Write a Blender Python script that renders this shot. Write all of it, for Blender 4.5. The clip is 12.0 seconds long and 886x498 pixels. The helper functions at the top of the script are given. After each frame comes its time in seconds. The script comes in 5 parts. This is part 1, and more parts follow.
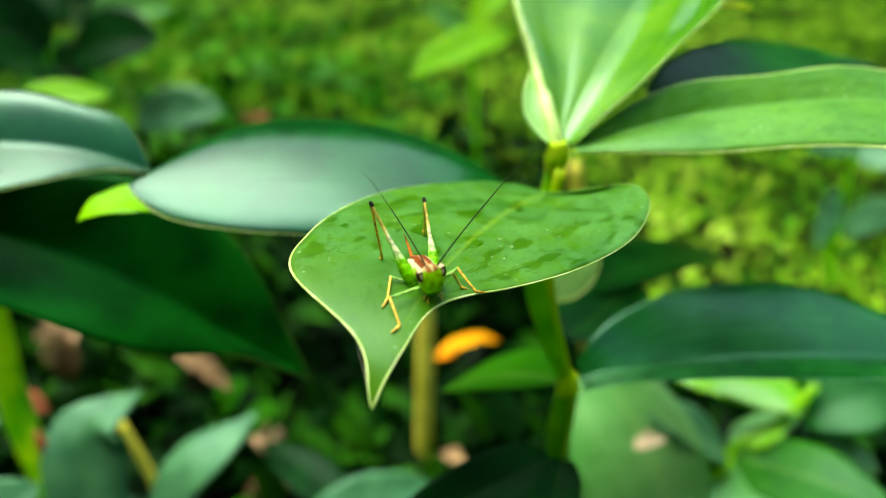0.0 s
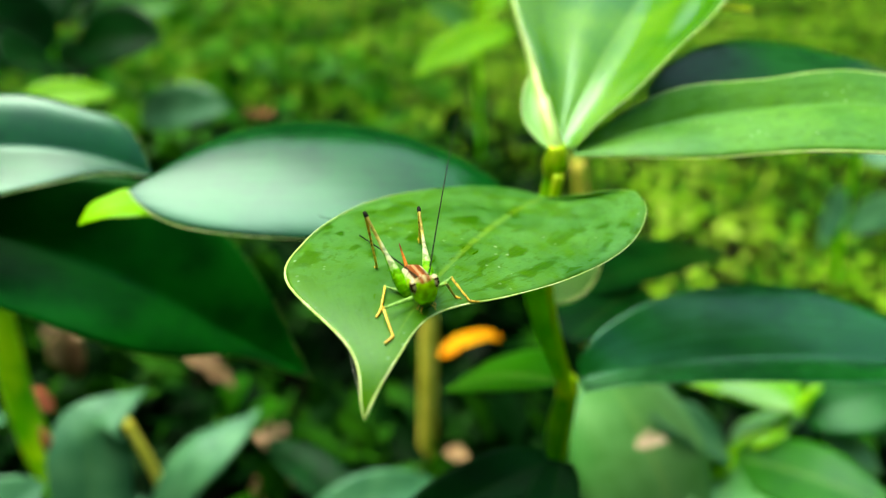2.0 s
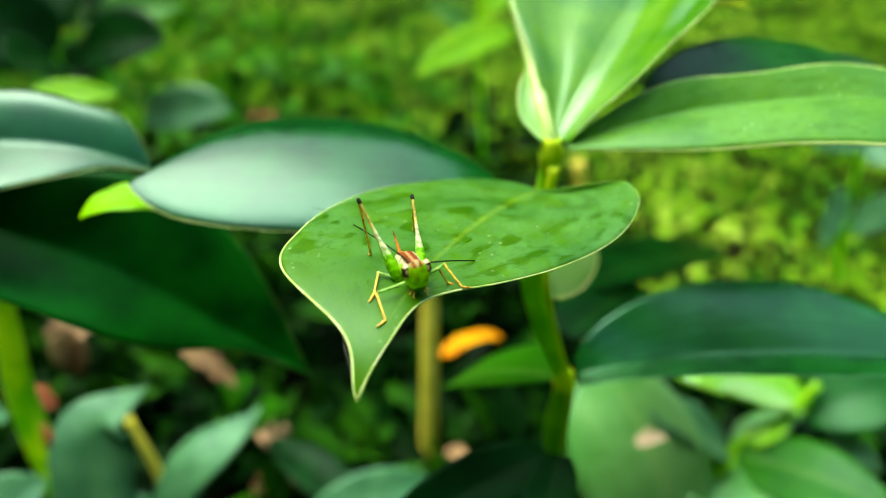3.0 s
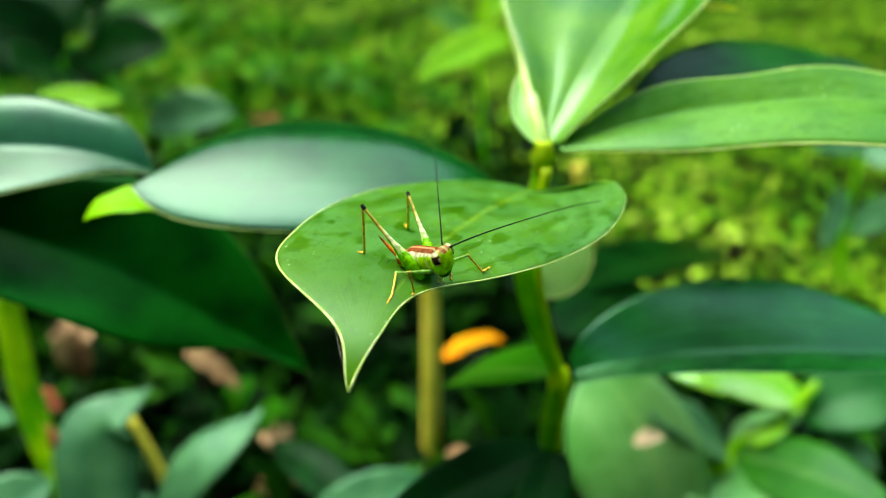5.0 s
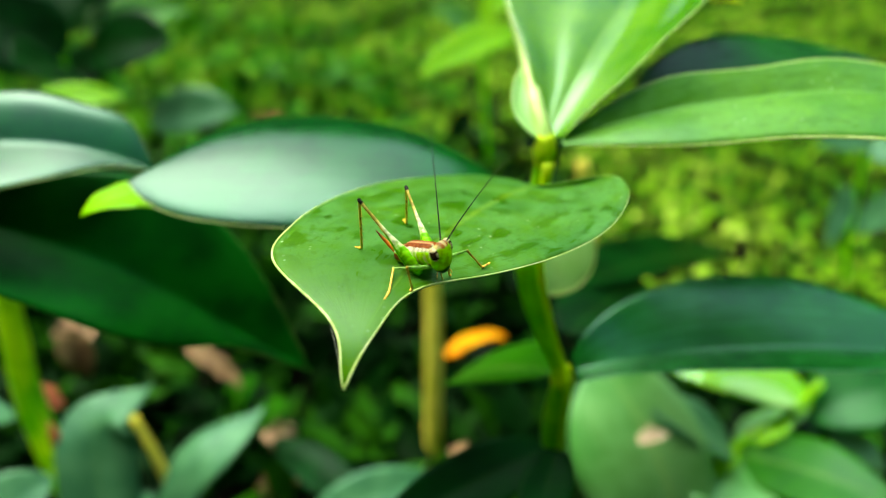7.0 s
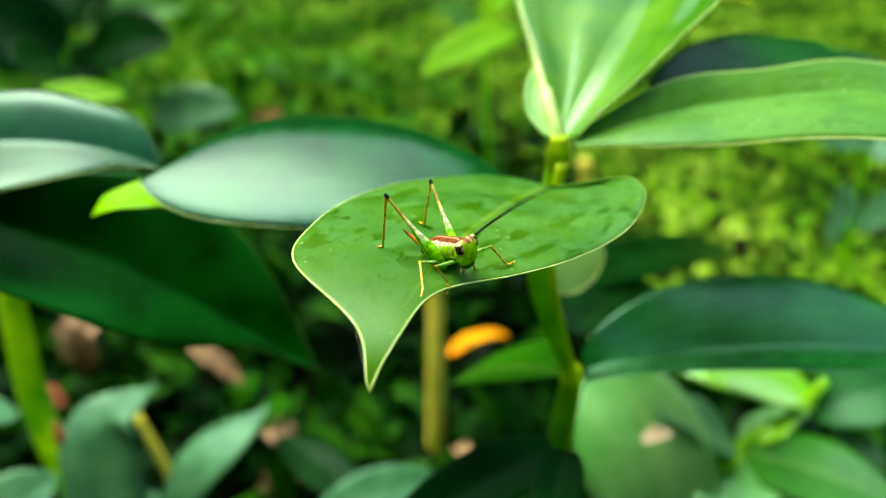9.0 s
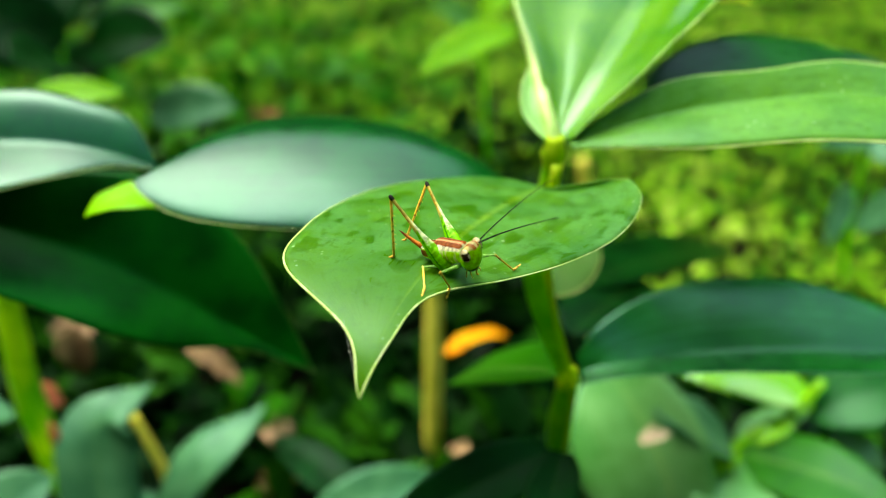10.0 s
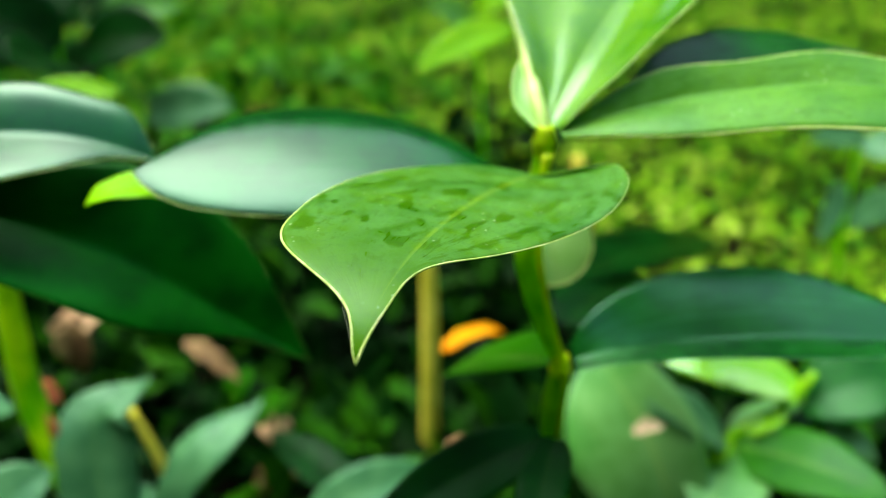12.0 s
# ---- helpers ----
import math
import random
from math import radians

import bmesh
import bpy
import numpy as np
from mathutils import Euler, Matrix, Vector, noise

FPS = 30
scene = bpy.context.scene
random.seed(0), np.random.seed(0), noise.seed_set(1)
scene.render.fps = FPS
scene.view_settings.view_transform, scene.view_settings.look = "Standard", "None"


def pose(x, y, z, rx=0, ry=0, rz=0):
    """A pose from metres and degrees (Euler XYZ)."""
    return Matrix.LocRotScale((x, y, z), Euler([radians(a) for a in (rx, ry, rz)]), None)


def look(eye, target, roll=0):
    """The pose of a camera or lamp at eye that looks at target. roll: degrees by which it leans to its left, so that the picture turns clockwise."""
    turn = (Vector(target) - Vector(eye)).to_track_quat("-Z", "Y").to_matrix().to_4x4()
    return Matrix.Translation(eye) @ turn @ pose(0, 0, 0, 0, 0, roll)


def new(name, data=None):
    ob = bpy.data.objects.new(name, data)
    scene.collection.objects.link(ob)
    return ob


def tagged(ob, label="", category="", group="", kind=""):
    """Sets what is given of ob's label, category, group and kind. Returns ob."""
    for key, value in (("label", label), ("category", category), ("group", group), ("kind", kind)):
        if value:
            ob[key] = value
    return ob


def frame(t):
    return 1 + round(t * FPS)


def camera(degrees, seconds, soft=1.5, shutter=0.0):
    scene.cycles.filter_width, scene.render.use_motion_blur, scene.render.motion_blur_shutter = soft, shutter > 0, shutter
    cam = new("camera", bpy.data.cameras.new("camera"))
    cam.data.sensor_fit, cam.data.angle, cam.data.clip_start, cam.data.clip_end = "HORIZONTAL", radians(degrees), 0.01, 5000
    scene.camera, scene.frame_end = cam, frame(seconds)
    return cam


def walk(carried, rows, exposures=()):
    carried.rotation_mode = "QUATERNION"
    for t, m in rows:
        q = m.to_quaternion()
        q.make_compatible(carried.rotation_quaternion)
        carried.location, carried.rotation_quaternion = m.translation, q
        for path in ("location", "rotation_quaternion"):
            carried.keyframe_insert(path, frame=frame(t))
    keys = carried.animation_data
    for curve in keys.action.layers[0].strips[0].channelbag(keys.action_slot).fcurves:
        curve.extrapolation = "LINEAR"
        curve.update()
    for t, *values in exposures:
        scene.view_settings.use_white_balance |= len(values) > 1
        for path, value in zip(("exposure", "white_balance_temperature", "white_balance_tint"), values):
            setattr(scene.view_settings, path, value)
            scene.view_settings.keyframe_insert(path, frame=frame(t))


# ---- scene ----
cam = camera(66, 12.0, soft=0.95)
cam.data.dof.use_dof = True
cam.data.dof.focus_distance = 0.095
cam.data.dof.aperture_fstop = 10.2
PATH = [
    (0, pose(-0.00446, 0.00345, 0.39829, 57.967, -0.693, -0.841)),
    (0.5, pose(-0.00323, 0.00334, 0.39823, 57.966, -0.536, -0.655)),
    (1, pose(-0.00264, 0.00300, 0.39815, 58.048, -0.456, -0.472)),
    (1.5, pose(-0.00319, 0.00278, 0.39912, 57.934, -0.515, -0.496)),
    (2, pose(-0.00293, 0.00417, 0.40017, 57.530, -0.454, -0.427)),
    (2.5, pose(-0.00285, 0.00326, 0.39907, 57.765, -0.473, -0.347)),
    (3, pose(-0.00153, 0.00200, 0.39893, 57.792, -0.305, -0.200)),
    (5, pose(0.00041, -0.00146, 0.39996, 58.147, 0.047, -0.027)),
    (5.5, pose(0.00000, 0.00000, 0.40000, 58.000, -0.000, 0.000)),
    (6, pose(0.00068, 0.00041, 0.39923, 57.998, 0.218, 0.082)),
    (6.5, pose(0.00031, 0.00050, 0.39865, 57.980, 0.158, 0.050)),
    (7, pose(0.00108, 0.00006, 0.39859, 57.956, 0.219, 0.222)),
    (9, pose(-0.00216, 0.00028, 0.39908, 57.774, 0.084, 0.058)),
    (9.5, pose(-0.00246, 0.00082, 0.39893, 57.781, -0.065, 0.032)),
    (10, pose(-0.00127, 0.00161, 0.39917, 57.615, -0.065, 0.074)),
    (10.5, pose(-0.00117, -0.00003, 0.39854, 57.784, -0.141, -0.041)),
    (11, pose(-0.00015, -0.00063, 0.39875, 57.720, -0.070, -0.025)),
    (11.5, pose(-0.00092, -0.00115, 0.39754, 57.745, -0.213, -0.123)),
    (12, pose(-0.00037, -0.00262, 0.39825, 57.725, -0.033, -0.191)),
]
walk(cam, PATH, exposures=[(0.0, 0.97, 7200, -9), (12.0, 0.97, 7200, -9)])

# ---- world and light ----
world = bpy.data.worlds.new("sky")
scene.world = world
world.use_nodes = True
wn = world.node_tree
sky = wn.nodes.new("ShaderNodeTexSky")
sky.sky_type = "NISHITA"
sky.sun_disc = False
sky.sun_elevation = radians(64)
sky.sun_rotation = radians(-45)
sky.dust_density = 3.5
sky.air_density = 1.0
sky.ozone_density = 1.0
background = wn.nodes["Background"]
wn.links.new(sky.outputs[0], background.inputs[0])
background.inputs[1].default_value = 0.38
lamp = bpy.data.lights.new("sun", "SUN")
lamp.energy, lamp.angle, lamp.color = 1.75, radians(37), (1.0, 0.97, 0.90)
sun = new("sun", lamp)
sun.matrix_world = look((-0.31 * 5, 0.31 * 5, 0.90 * 5), (0, 0, 0))


# ---- materials ----
def material(name):
    m = bpy.data.materials.new(name)
    m.use_nodes = True
    t = m.node_tree
    return m, t, t.nodes["Principled BSDF"], t.nodes["Material Output"]


def node(t, kind, **inputs):
    n = t.nodes.new(kind)
    for key, value in inputs.items():
        slot = n.inputs[int(key[1:])] if key[0] == "i" and key[1:].isdigit() else n.inputs[key]
        if isinstance(value, bpy.types.NodeSocket):
            t.links.new(value, slot)
        else:
            slot.default_value = value
    return n


def calc(t, op, a, b=0.0, c=0.0):
    n = t.nodes.new("ShaderNodeMath")
    n.operation = op
    for k, value in enumerate((a, b, c)):
        if isinstance(value, bpy.types.NodeSocket):
            t.links.new(value, n.inputs[k])
        else:
            n.inputs[k].default_value = value
    return n.outputs[0]


def blend(t, fac, a, b):
    n = t.nodes.new("ShaderNodeMix")
    n.data_type = "RGBA"
    for slot, value in ((n.inputs[0], fac), (n.inputs[6], a), (n.inputs[7], b)):
        if isinstance(value, bpy.types.NodeSocket):
            t.links.new(value, slot)
        else:
            slot.default_value = value if isinstance(value, float) else (*value, 1)
    return n.outputs[2]


def ramp(t, fac, lo, hi):
    n = node(t, "ShaderNodeMapRange", i0=fac, i1=lo, i2=hi)
    n.interpolation_type = "SMOOTHSTEP"
    return n.outputs[0]


def grain(t, scale, detail=4.0, rough=0.55, vector=None, distortion=0.0):
    if vector is None:
        vector = t.nodes.new("ShaderNodeTexCoord").outputs["Object"]
    return node(t, "ShaderNodeTexNoise", Vector=vector, Scale=scale, Detail=detail, Roughness=rough, Distortion=distortion).outputs["Fac"]


def leaf_material(name, dark, light, rough=0.34, glow=0.28, veins=26, film=0.0, patch=70.0, rib=(0.25, 0.42, 0.08), rib_strength=0.5, vein=0.16, spec=0.5, young=None, wax=(0.60, 1.0, 0.90)):
    """Leaf skin: two greens in patches, fine parallel veins and a paler midrib along the blade's own length, wax gloss, and light let through."""
    m, t, skin, out = material(name)
    uv = t.nodes.new("ShaderNodeUVMap").outputs[0]
    part_uv = node(t, "ShaderNodeSeparateXYZ", i0=uv)
    u, v = part_uv.outputs[0], part_uv.outputs[1]
    big, fine = grain(t, patch), grain(t, 1400.0, 3.0)
    colour = blend(t, ramp(t, big, 0.3, 0.7), dark, light)
    warp = calc(t, "MULTIPLY_ADD", grain(t, 160.0), 0.03, v)
    lines = calc(t, "SINE", calc(t, "MULTIPLY", warp, veins * 6.283))
    colour = blend(t, calc(t, "MULTIPLY", ramp(t, lines, 0.55, 1.0), vein), colour, tuple(min(1, c * 1.5 + 0.01) for c in light))
    side = calc(t, "ABSOLUTE", calc(t, "SUBTRACT", v, 0.5))
    width = calc(t, "MULTIPLY_ADD", u, -0.010, 0.018)
    ribs = calc(t, "SUBTRACT", 1.0, ramp(t, calc(t, "DIVIDE", side, width), 0.4, 1.4))
    colour = blend(t, calc(t, "MULTIPLY", ribs, rib_strength), colour, rib)
    colour = blend(t, calc(t, "MULTIPLY", ramp(t, fine, 0.45, 0.75), 0.18), colour, dark)
    grainwise = grain(t, 1.0, 4.0, 0.6, node(t, "ShaderNodeMapping", Vector=uv, Scale=(2.5, 34.0, 1.0)).outputs[0], 0.4)
    colour = blend(t, calc(t, "MULTIPLY", ramp(t, grainwise, 0.5, 0.8), 0.35), colour, tuple(min(1, c * 1.35 + 0.004) for c in light))
    gloss = calc(t, "MULTIPLY_ADD", big, 0.10, rough - 0.05)
    gloss = calc(t, "MULTIPLY_ADD", calc(t, "SUBTRACT", grainwise, 0.5), 0.22, gloss)
    # tip tint: light shining through the blade's end, put into its colour
    if young:
        colour = blend(t, calc(t, "MULTIPLY", ramp(t, u, 0.45, 0.95), 0.7), colour, young)
    if film:
        # dried rain film with clear, darker spots where drops stood
        squash = node(t, "ShaderNodeMapping", Vector=uv, Scale=(17.0, 11.0, 1.0)).outputs[0]
        spots = ramp(t, grain(t, 1.0, 2.0, 0.5, squash, 0.3), 0.55, 0.63)
        small = ramp(t, grain(t, 3.0, 2.0, 0.5, squash, 0.3), 0.58, 0.66)
        spots = calc(t, "MAXIMUM", spots, calc(t, "MULTIPLY", small, 0.65))
        zone = ramp(t, u, 0.86, 0.62)
        dull = calc(t, "MULTIPLY", calc(t, "SUBTRACT", 1.0, spots), zone)
        dull = calc(t, "MULTIPLY", dull, ramp(t, grain(t, 260.0, 5.0, 0.65), 0.3, 0.62))
        colour = blend(t, calc(t, "MULTIPLY", dull, film), colour, (0.120, 0.33, 0.085))
        gloss = calc(t, "MULTIPLY_ADD", dull, 0.16, gloss)
        cells = node(t, "ShaderNodeTexVoronoi", Vector=t.nodes.new("ShaderNodeTexCoord").outputs["Object"], Scale=620.0)
        dots = calc(t, "MULTIPLY", ramp(t, cells.outputs["Distance"], 0.20, 0.10), ramp(t, node(t, "ShaderNodeSeparateXYZ", i0=cells.outputs["Color"]).outputs[0], 0.45, 0.9))
        dust = calc(t, "MULTIPLY", dots, ramp(t, grain(t, 70.0, 3.0), 0.40, 0.60))
        colour = blend(t, calc(t, "MULTIPLY", dust, 0.6), colour, (0.50, 0.64, 0.36))
        mottle = grain(t, 520.0, 4.0, 0.7)
        colour = blend(t, calc(t, "MULTIPLY", ramp(t, mottle, 0.45, 0.75), 0.45), colour, tuple(c * 0.6 for c in dark))
        colour = blend(t, calc(t, "MULTIPLY", calc(t, "MULTIPLY", spots, zone), 0.38), colour, tuple(c * 0.8 for c in dark))
    t.links.new(colour, skin.inputs["Base Color"])
    t.links.new(gloss, skin.inputs["Roughness"])
    skin.inputs["IOR"].default_value = 1.45
    skin.inputs["Specular IOR Level"].default_value = spec
    skin.inputs["Specular Tint"].default_value = (*wax, 1)
    height = calc(t, "MULTIPLY_ADD", lines, vein * 1.6, calc(t, "MULTIPLY", fine, 0.9))
    height = calc(t, "MULTIPLY_ADD", grainwise, 1.6, height)
    height = calc(t, "MULTIPLY_ADD", ribs, -2.0 * rib_strength, height)
    bump = node(t, "ShaderNodeBump", Height=height, Strength=0.3, Distance=0.0001)
    t.links.new(bump.outputs[0], skin.inputs["Normal"])
    through_colour = blend(t, 0.55, colour, (0.36, 0.62, 0.02))
    let = node(t, "ShaderNodeBsdfTranslucent", Color=through_colour)
    mix = node(t, "ShaderNodeMixShader", i0=glow, i1=skin.outputs[0], i2=let.outputs[0])
    t.links.new(mix.outputs[0], out.inputs[0])
    return m


def skin_material(name, a, b, scale=400.0, rough=0.4, bump_size=0.0001, spec=0.5, glow=0.0, ramp_lo=0.35, ramp_hi=0.65):
    """Two colours in patches with a fine relief."""
    m, t, skin, out = material(name)
    big, fine = grain(t, scale), grain(t, scale * 6)
    colour = blend(t, ramp(t, big, ramp_lo, ramp_hi), a, b)
    t.links.new(colour, skin.inputs["Base Color"])
    t.links.new(calc(t, "MULTIPLY_ADD", fine, 0.2, rough - 0.1), skin.inputs["Roughness"])
    skin.inputs["Specular IOR Level"].default_value = spec
    bump = node(t, "ShaderNodeBump", Height=fine, Strength=0.5, Distance=bump_size)
    t.links.new(bump.outputs[0], skin.inputs["Normal"])
    if glow:
        let = node(t, "ShaderNodeBsdfTranslucent", Color=colour)
        mix = node(t, "ShaderNodeMixShader", i0=glow, i1=skin.outputs[0], i2=let.outputs[0])
        t.links.new(mix.outputs[0], out.inputs[0])
    return m


def stuff_material(name, colours, rough=0.5, glow=0.25):
    """Small leaves: each one takes its own tint."""
    m, t, skin, out = material(name)
    pick = t.nodes.new("ShaderNodeNewGeometry").outputs["Random Per Island"]
    bands = t.nodes.new("ShaderNodeValToRGB")
    patch = calc(t, "MULTIPLY_ADD", grain(t, 5.0, 6.0, 0.68), 2.6, -1.15)
    t.links.new(calc(t, "MULTIPLY_ADD", pick, 0.75, calc(t, "MULTIPLY_ADD", patch, 0.8, -0.06)), bands.inputs[0])
    while len(bands.color_ramp.elements) < len(colours):
        bands.color_ramp.elements.new(0.5)
    for k, c in enumerate(colours):
        bands.color_ramp.elements[k].position = k / (len(colours) - 1)
        bands.color_ramp.elements[k].color = (*c, 1)
    colour = bands.outputs[0]
    t.links.new(colour, skin.inputs["Base Color"])
    skin.inputs["Roughness"].default_value = rough
    skin.inputs["Specular IOR Level"].default_value = 0.04
    let = node(t, "ShaderNodeBsdfTranslucent", Color=colour)
    mix = node(t, "ShaderNodeMixShader", i0=glow, i1=skin.outputs[0], i2=let.outputs[0])
    t.links.new(mix.outputs[0], out.inputs[0])
    return m


LEAF_MAIN = leaf_material("leaf_main", (0.025, 0.122, 0.00116), (0.078, 0.222, 0.00116), 0.30, 0.38, veins=44, film=0.55, rib=(0.27, 0.44, 0.03), vein=0.06, spec=0.28, young=(0.066, 0.185, 0.001))
LEAF_GLOSSY = leaf_material("leaf_glossy", (0.001, 0.030, 0.0034), (0.0034, 0.065, 0.007), 0.20, 0.08, rib=(0.03, 0.16, 0.02), rib_strength=0.06, vein=0.10, spec=0.37, wax=(0.52, 1.0, 0.96))
LEAF_SAGE = leaf_material("leaf_sage", (0.058, 0.2204, 0.0406), (0.174, 0.3944, 0.1276), 0.30, 0.18, vein=0.06, spec=0.4, patch=32.0)
LEAF_PALE = leaf_material("leaf_pale", (0.2552, 0.5336, 0.1392), (0.3944, 0.6496, 0.2552), 0.3, 0.35, vein=0.08, spec=0.5)
LEAF_DARK = leaf_material("leaf_dark", (0.002, 0.040, 0.003), (0.008, 0.078, 0.006), 0.30, 0.06, rib=(0.03, 0.16, 0.02), rib_strength=0.25, vein=0.10, spec=0.16)
# shade of the leaves overhead and green lawn reflection put into the colours
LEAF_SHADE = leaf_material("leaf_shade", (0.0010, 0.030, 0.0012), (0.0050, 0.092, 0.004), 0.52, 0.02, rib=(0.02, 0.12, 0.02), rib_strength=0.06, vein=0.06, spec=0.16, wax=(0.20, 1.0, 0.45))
LEAF_YELLOW = leaf_material("leaf_yellow", (0.522, 0.6032, 0.00232), (0.7192, 0.7192, 0.00464), 0.4, 0.4, vein=0.05, spec=0.2)
LEAF_RICH = leaf_material("leaf_rich", (0.00232, 0.05336, 0.00464), (0.00928, 0.1067, 0.01044), 0.26, 0.07, rib=(0.03, 0.16, 0.02), rib_strength=0.0, vein=0.08, spec=0.5, wax=(0.45, 1.0, 0.85))
LEAF_BRIGHT = leaf_material("leaf_bright", (0.1624, 0.4872, 0.00464), (0.2784, 0.6032, 0.0232), 0.22, 0.35, vein=0.06, spec=0.9)
# near-black leaf skin: shade on low and inner leaves put into the green
LEAF_DEEP_SHADE = leaf_material("leaf_deep_shade", (0.0006, 0.009, 0.0006), (0.0016, 0.026, 0.002), 0.36, 0.04, rib_strength=0.03, vein=0.08, spec=0.05)
LEAF_MID = leaf_material("leaf_mid", (0.008, 0.080, 0.002), (0.025, 0.14, 0.003), 0.34, 0.2, vein=0.08, spec=0.18)
LEAF_YOUNG = leaf_material("leaf_young", (0.034, 0.16, 0.002), (0.115, 0.29, 0.003), 0.20, 0.20, rib=(0.24, 0.42, 0.06), rib_strength=0.2, vein=0.1, spec=0.5, patch=45.0, wax=(0.70, 1.0, 1.0))
LEAF_FRESH = leaf_material("leaf_fresh", (0.040, 0.160, 0.004), (0.096, 0.265, 0.010), 0.30, 0.22, film=0.26, rib=(0.24, 0.42, 0.06), rib_strength=0.06, vein=0.1, spec=0.32)
LEAF_LIME = leaf_material("leaf_lime", (0.1856, 0.522, 0.00232), (0.3016, 0.638, 0.00348), 0.4, 0.5, vein=0.05, spec=0.3)
LEAF_BLUE = leaf_material("leaf_blue", (0.0232, 0.0986, 0.03944), (0.0638, 0.1798, 0.07656), 0.36, 0.10, rib_strength=0.1, vein=0.08, spec=0.30)
STEM = skin_material("stem_skin", (0.22, 0.60, 0.008), (0.42, 0.78, 0.025), 120.0, 0.34, glow=0.5, spec=0.55)
PALE_STALK = skin_material("pale_stalk_skin", (0.4176, 0.638, 0.1624), (0.58, 0.7656, 0.3016), 150.0, 0.35, glow=0.2, spec=0.4)
CANE = skin_material("cane_skin", (0.0928, 0.3712, 0.00348), (0.3944, 0.6728, 0.0116), 60.0, 0.4, spec=0.3)
JOINT = skin_material("stem_joint_skin", (0.58, 0.8584, 0.01392), (0.812, 0.92, 0.0464), 150.0, 0.4, glow=0.35, spec=0.3)
STEM_DRY = skin_material("dry_stalk_skin", (0.5104, 0.4872, 0.0348), (0.7192, 0.6496, 0.0812), 60.0, 0.6)
MARGIN = skin_material("leaf_margin_skin", (0.4872, 0.696, 0.1508), (0.7192, 0.8584, 0.348), 500.0, 0.4, glow=0.3)
DEAD = skin_material("dead_leaf_skin", (0.10, 0.045, 0.014), (0.30, 0.19, 0.08), 60.0, 0.7, glow=0.1)
HUSK = skin_material("husk_skin", (0.30, 0.20, 0.10), (0.60, 0.50, 0.32), 90.0, 0.7, glow=0.1)
RUSSET = skin_material("russet_skin", (0.16, 0.03, 0.008), (0.30, 0.08, 0.02), 60.0, 0.7, glow=0.1)
TAN = skin_material("tan_leaf_skin", (0.22, 0.12, 0.05), (0.46, 0.30, 0.17), 45.0, 0.7, glow=0.1)
YELLOW = skin_material("yellow_leaf_skin", (0.80, 0.30, 0.006), (0.90, 0.52, 0.02), 40.0, 0.6, glow=0.2, spec=0.1)


def ground_material():
    """Soil near the plants, turf from the lawn's edge outwards, both darkened in place of shade."""
    m, t, skin, out = material("ground_skin")
    spot = node(t, "ShaderNodeSeparateXYZ", i0=t.nodes.new("ShaderNodeTexCoord").outputs["Object"])
    fine, big = grain(t, 25.0), grain(t, 1.6, 5.0)
    # near-black soil: the plants' shade put into its colour
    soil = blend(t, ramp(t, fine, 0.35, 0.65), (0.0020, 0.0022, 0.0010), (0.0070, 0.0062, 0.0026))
    # turf colour lowered for the missing shade between its blades
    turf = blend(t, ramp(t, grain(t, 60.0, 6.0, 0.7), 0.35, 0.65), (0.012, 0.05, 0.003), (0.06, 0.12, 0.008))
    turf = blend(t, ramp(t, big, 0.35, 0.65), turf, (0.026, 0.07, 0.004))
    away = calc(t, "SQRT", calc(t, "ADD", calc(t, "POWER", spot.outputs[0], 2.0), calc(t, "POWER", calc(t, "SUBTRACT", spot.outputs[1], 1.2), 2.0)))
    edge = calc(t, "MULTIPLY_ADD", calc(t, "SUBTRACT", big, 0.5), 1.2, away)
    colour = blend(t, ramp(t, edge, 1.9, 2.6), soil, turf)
    t.links.new(colour, skin.inputs["Base Color"])
    skin.inputs["Roughness"].default_value = 0.9
    skin.inputs["Specular IOR Level"].default_value = 0.02
    bump = node(t, "ShaderNodeBump", Height=fine, Strength=0.5, Distance=0.004)
    t.links.new(bump.outputs[0], skin.inputs["Normal"])
    return m


SOIL = ground_material()
LAWN = stuff_material("lawn_leaves", [(0.00348, 0.02552, 0.00116), (0.0348, 0.174, 0.00464), (0.1508, 0.3712, 0.0116), (0.3132, 0.5684, 0.029), (0.5104, 0.7192, 0.1044)])
# greens taken near black: shade among the stems put into the leaf colour
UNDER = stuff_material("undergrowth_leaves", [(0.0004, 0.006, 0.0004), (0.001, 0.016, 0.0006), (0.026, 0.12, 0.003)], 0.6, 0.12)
# darker leaf tints that stand in for shade on the lawn
LAWN_SHADE = stuff_material("lawn_shade_leaves", [(0.00464, 0.0464, 0.00116), (0.029, 0.1624, 0.00464), (0.116, 0.348, 0.01392)], 0.5, 0.25)
BACK = stuff_material("backdrop_skin", [(0.006, 0.035, 0.004), (0.02, 0.07, 0.008)])

# ---- mesh helpers ----
def mesh_object(name, verts, faces, mat, uvs=None, smooth=True):
    me = bpy.data.meshes.new(name)
    me.from_pydata([tuple(p) for p in verts], [], faces)
    if uvs is not None:
        layer = me.uv_layers.new(name="UVMap")
        for loop in me.loops:
            layer.data[loop.index].uv = uvs[loop.vertex_index]
    me.polygons.foreach_set("use_smooth", [smooth] * len(me.polygons))
    me.materials.append(mat)
    me.update()
    return new(name, me)


def thing(name, at, label, category, group=""):
    ob = new(name)
    ob.empty_display_size = 0.01
    ob.location = at
    return tagged(ob, label, category, group)


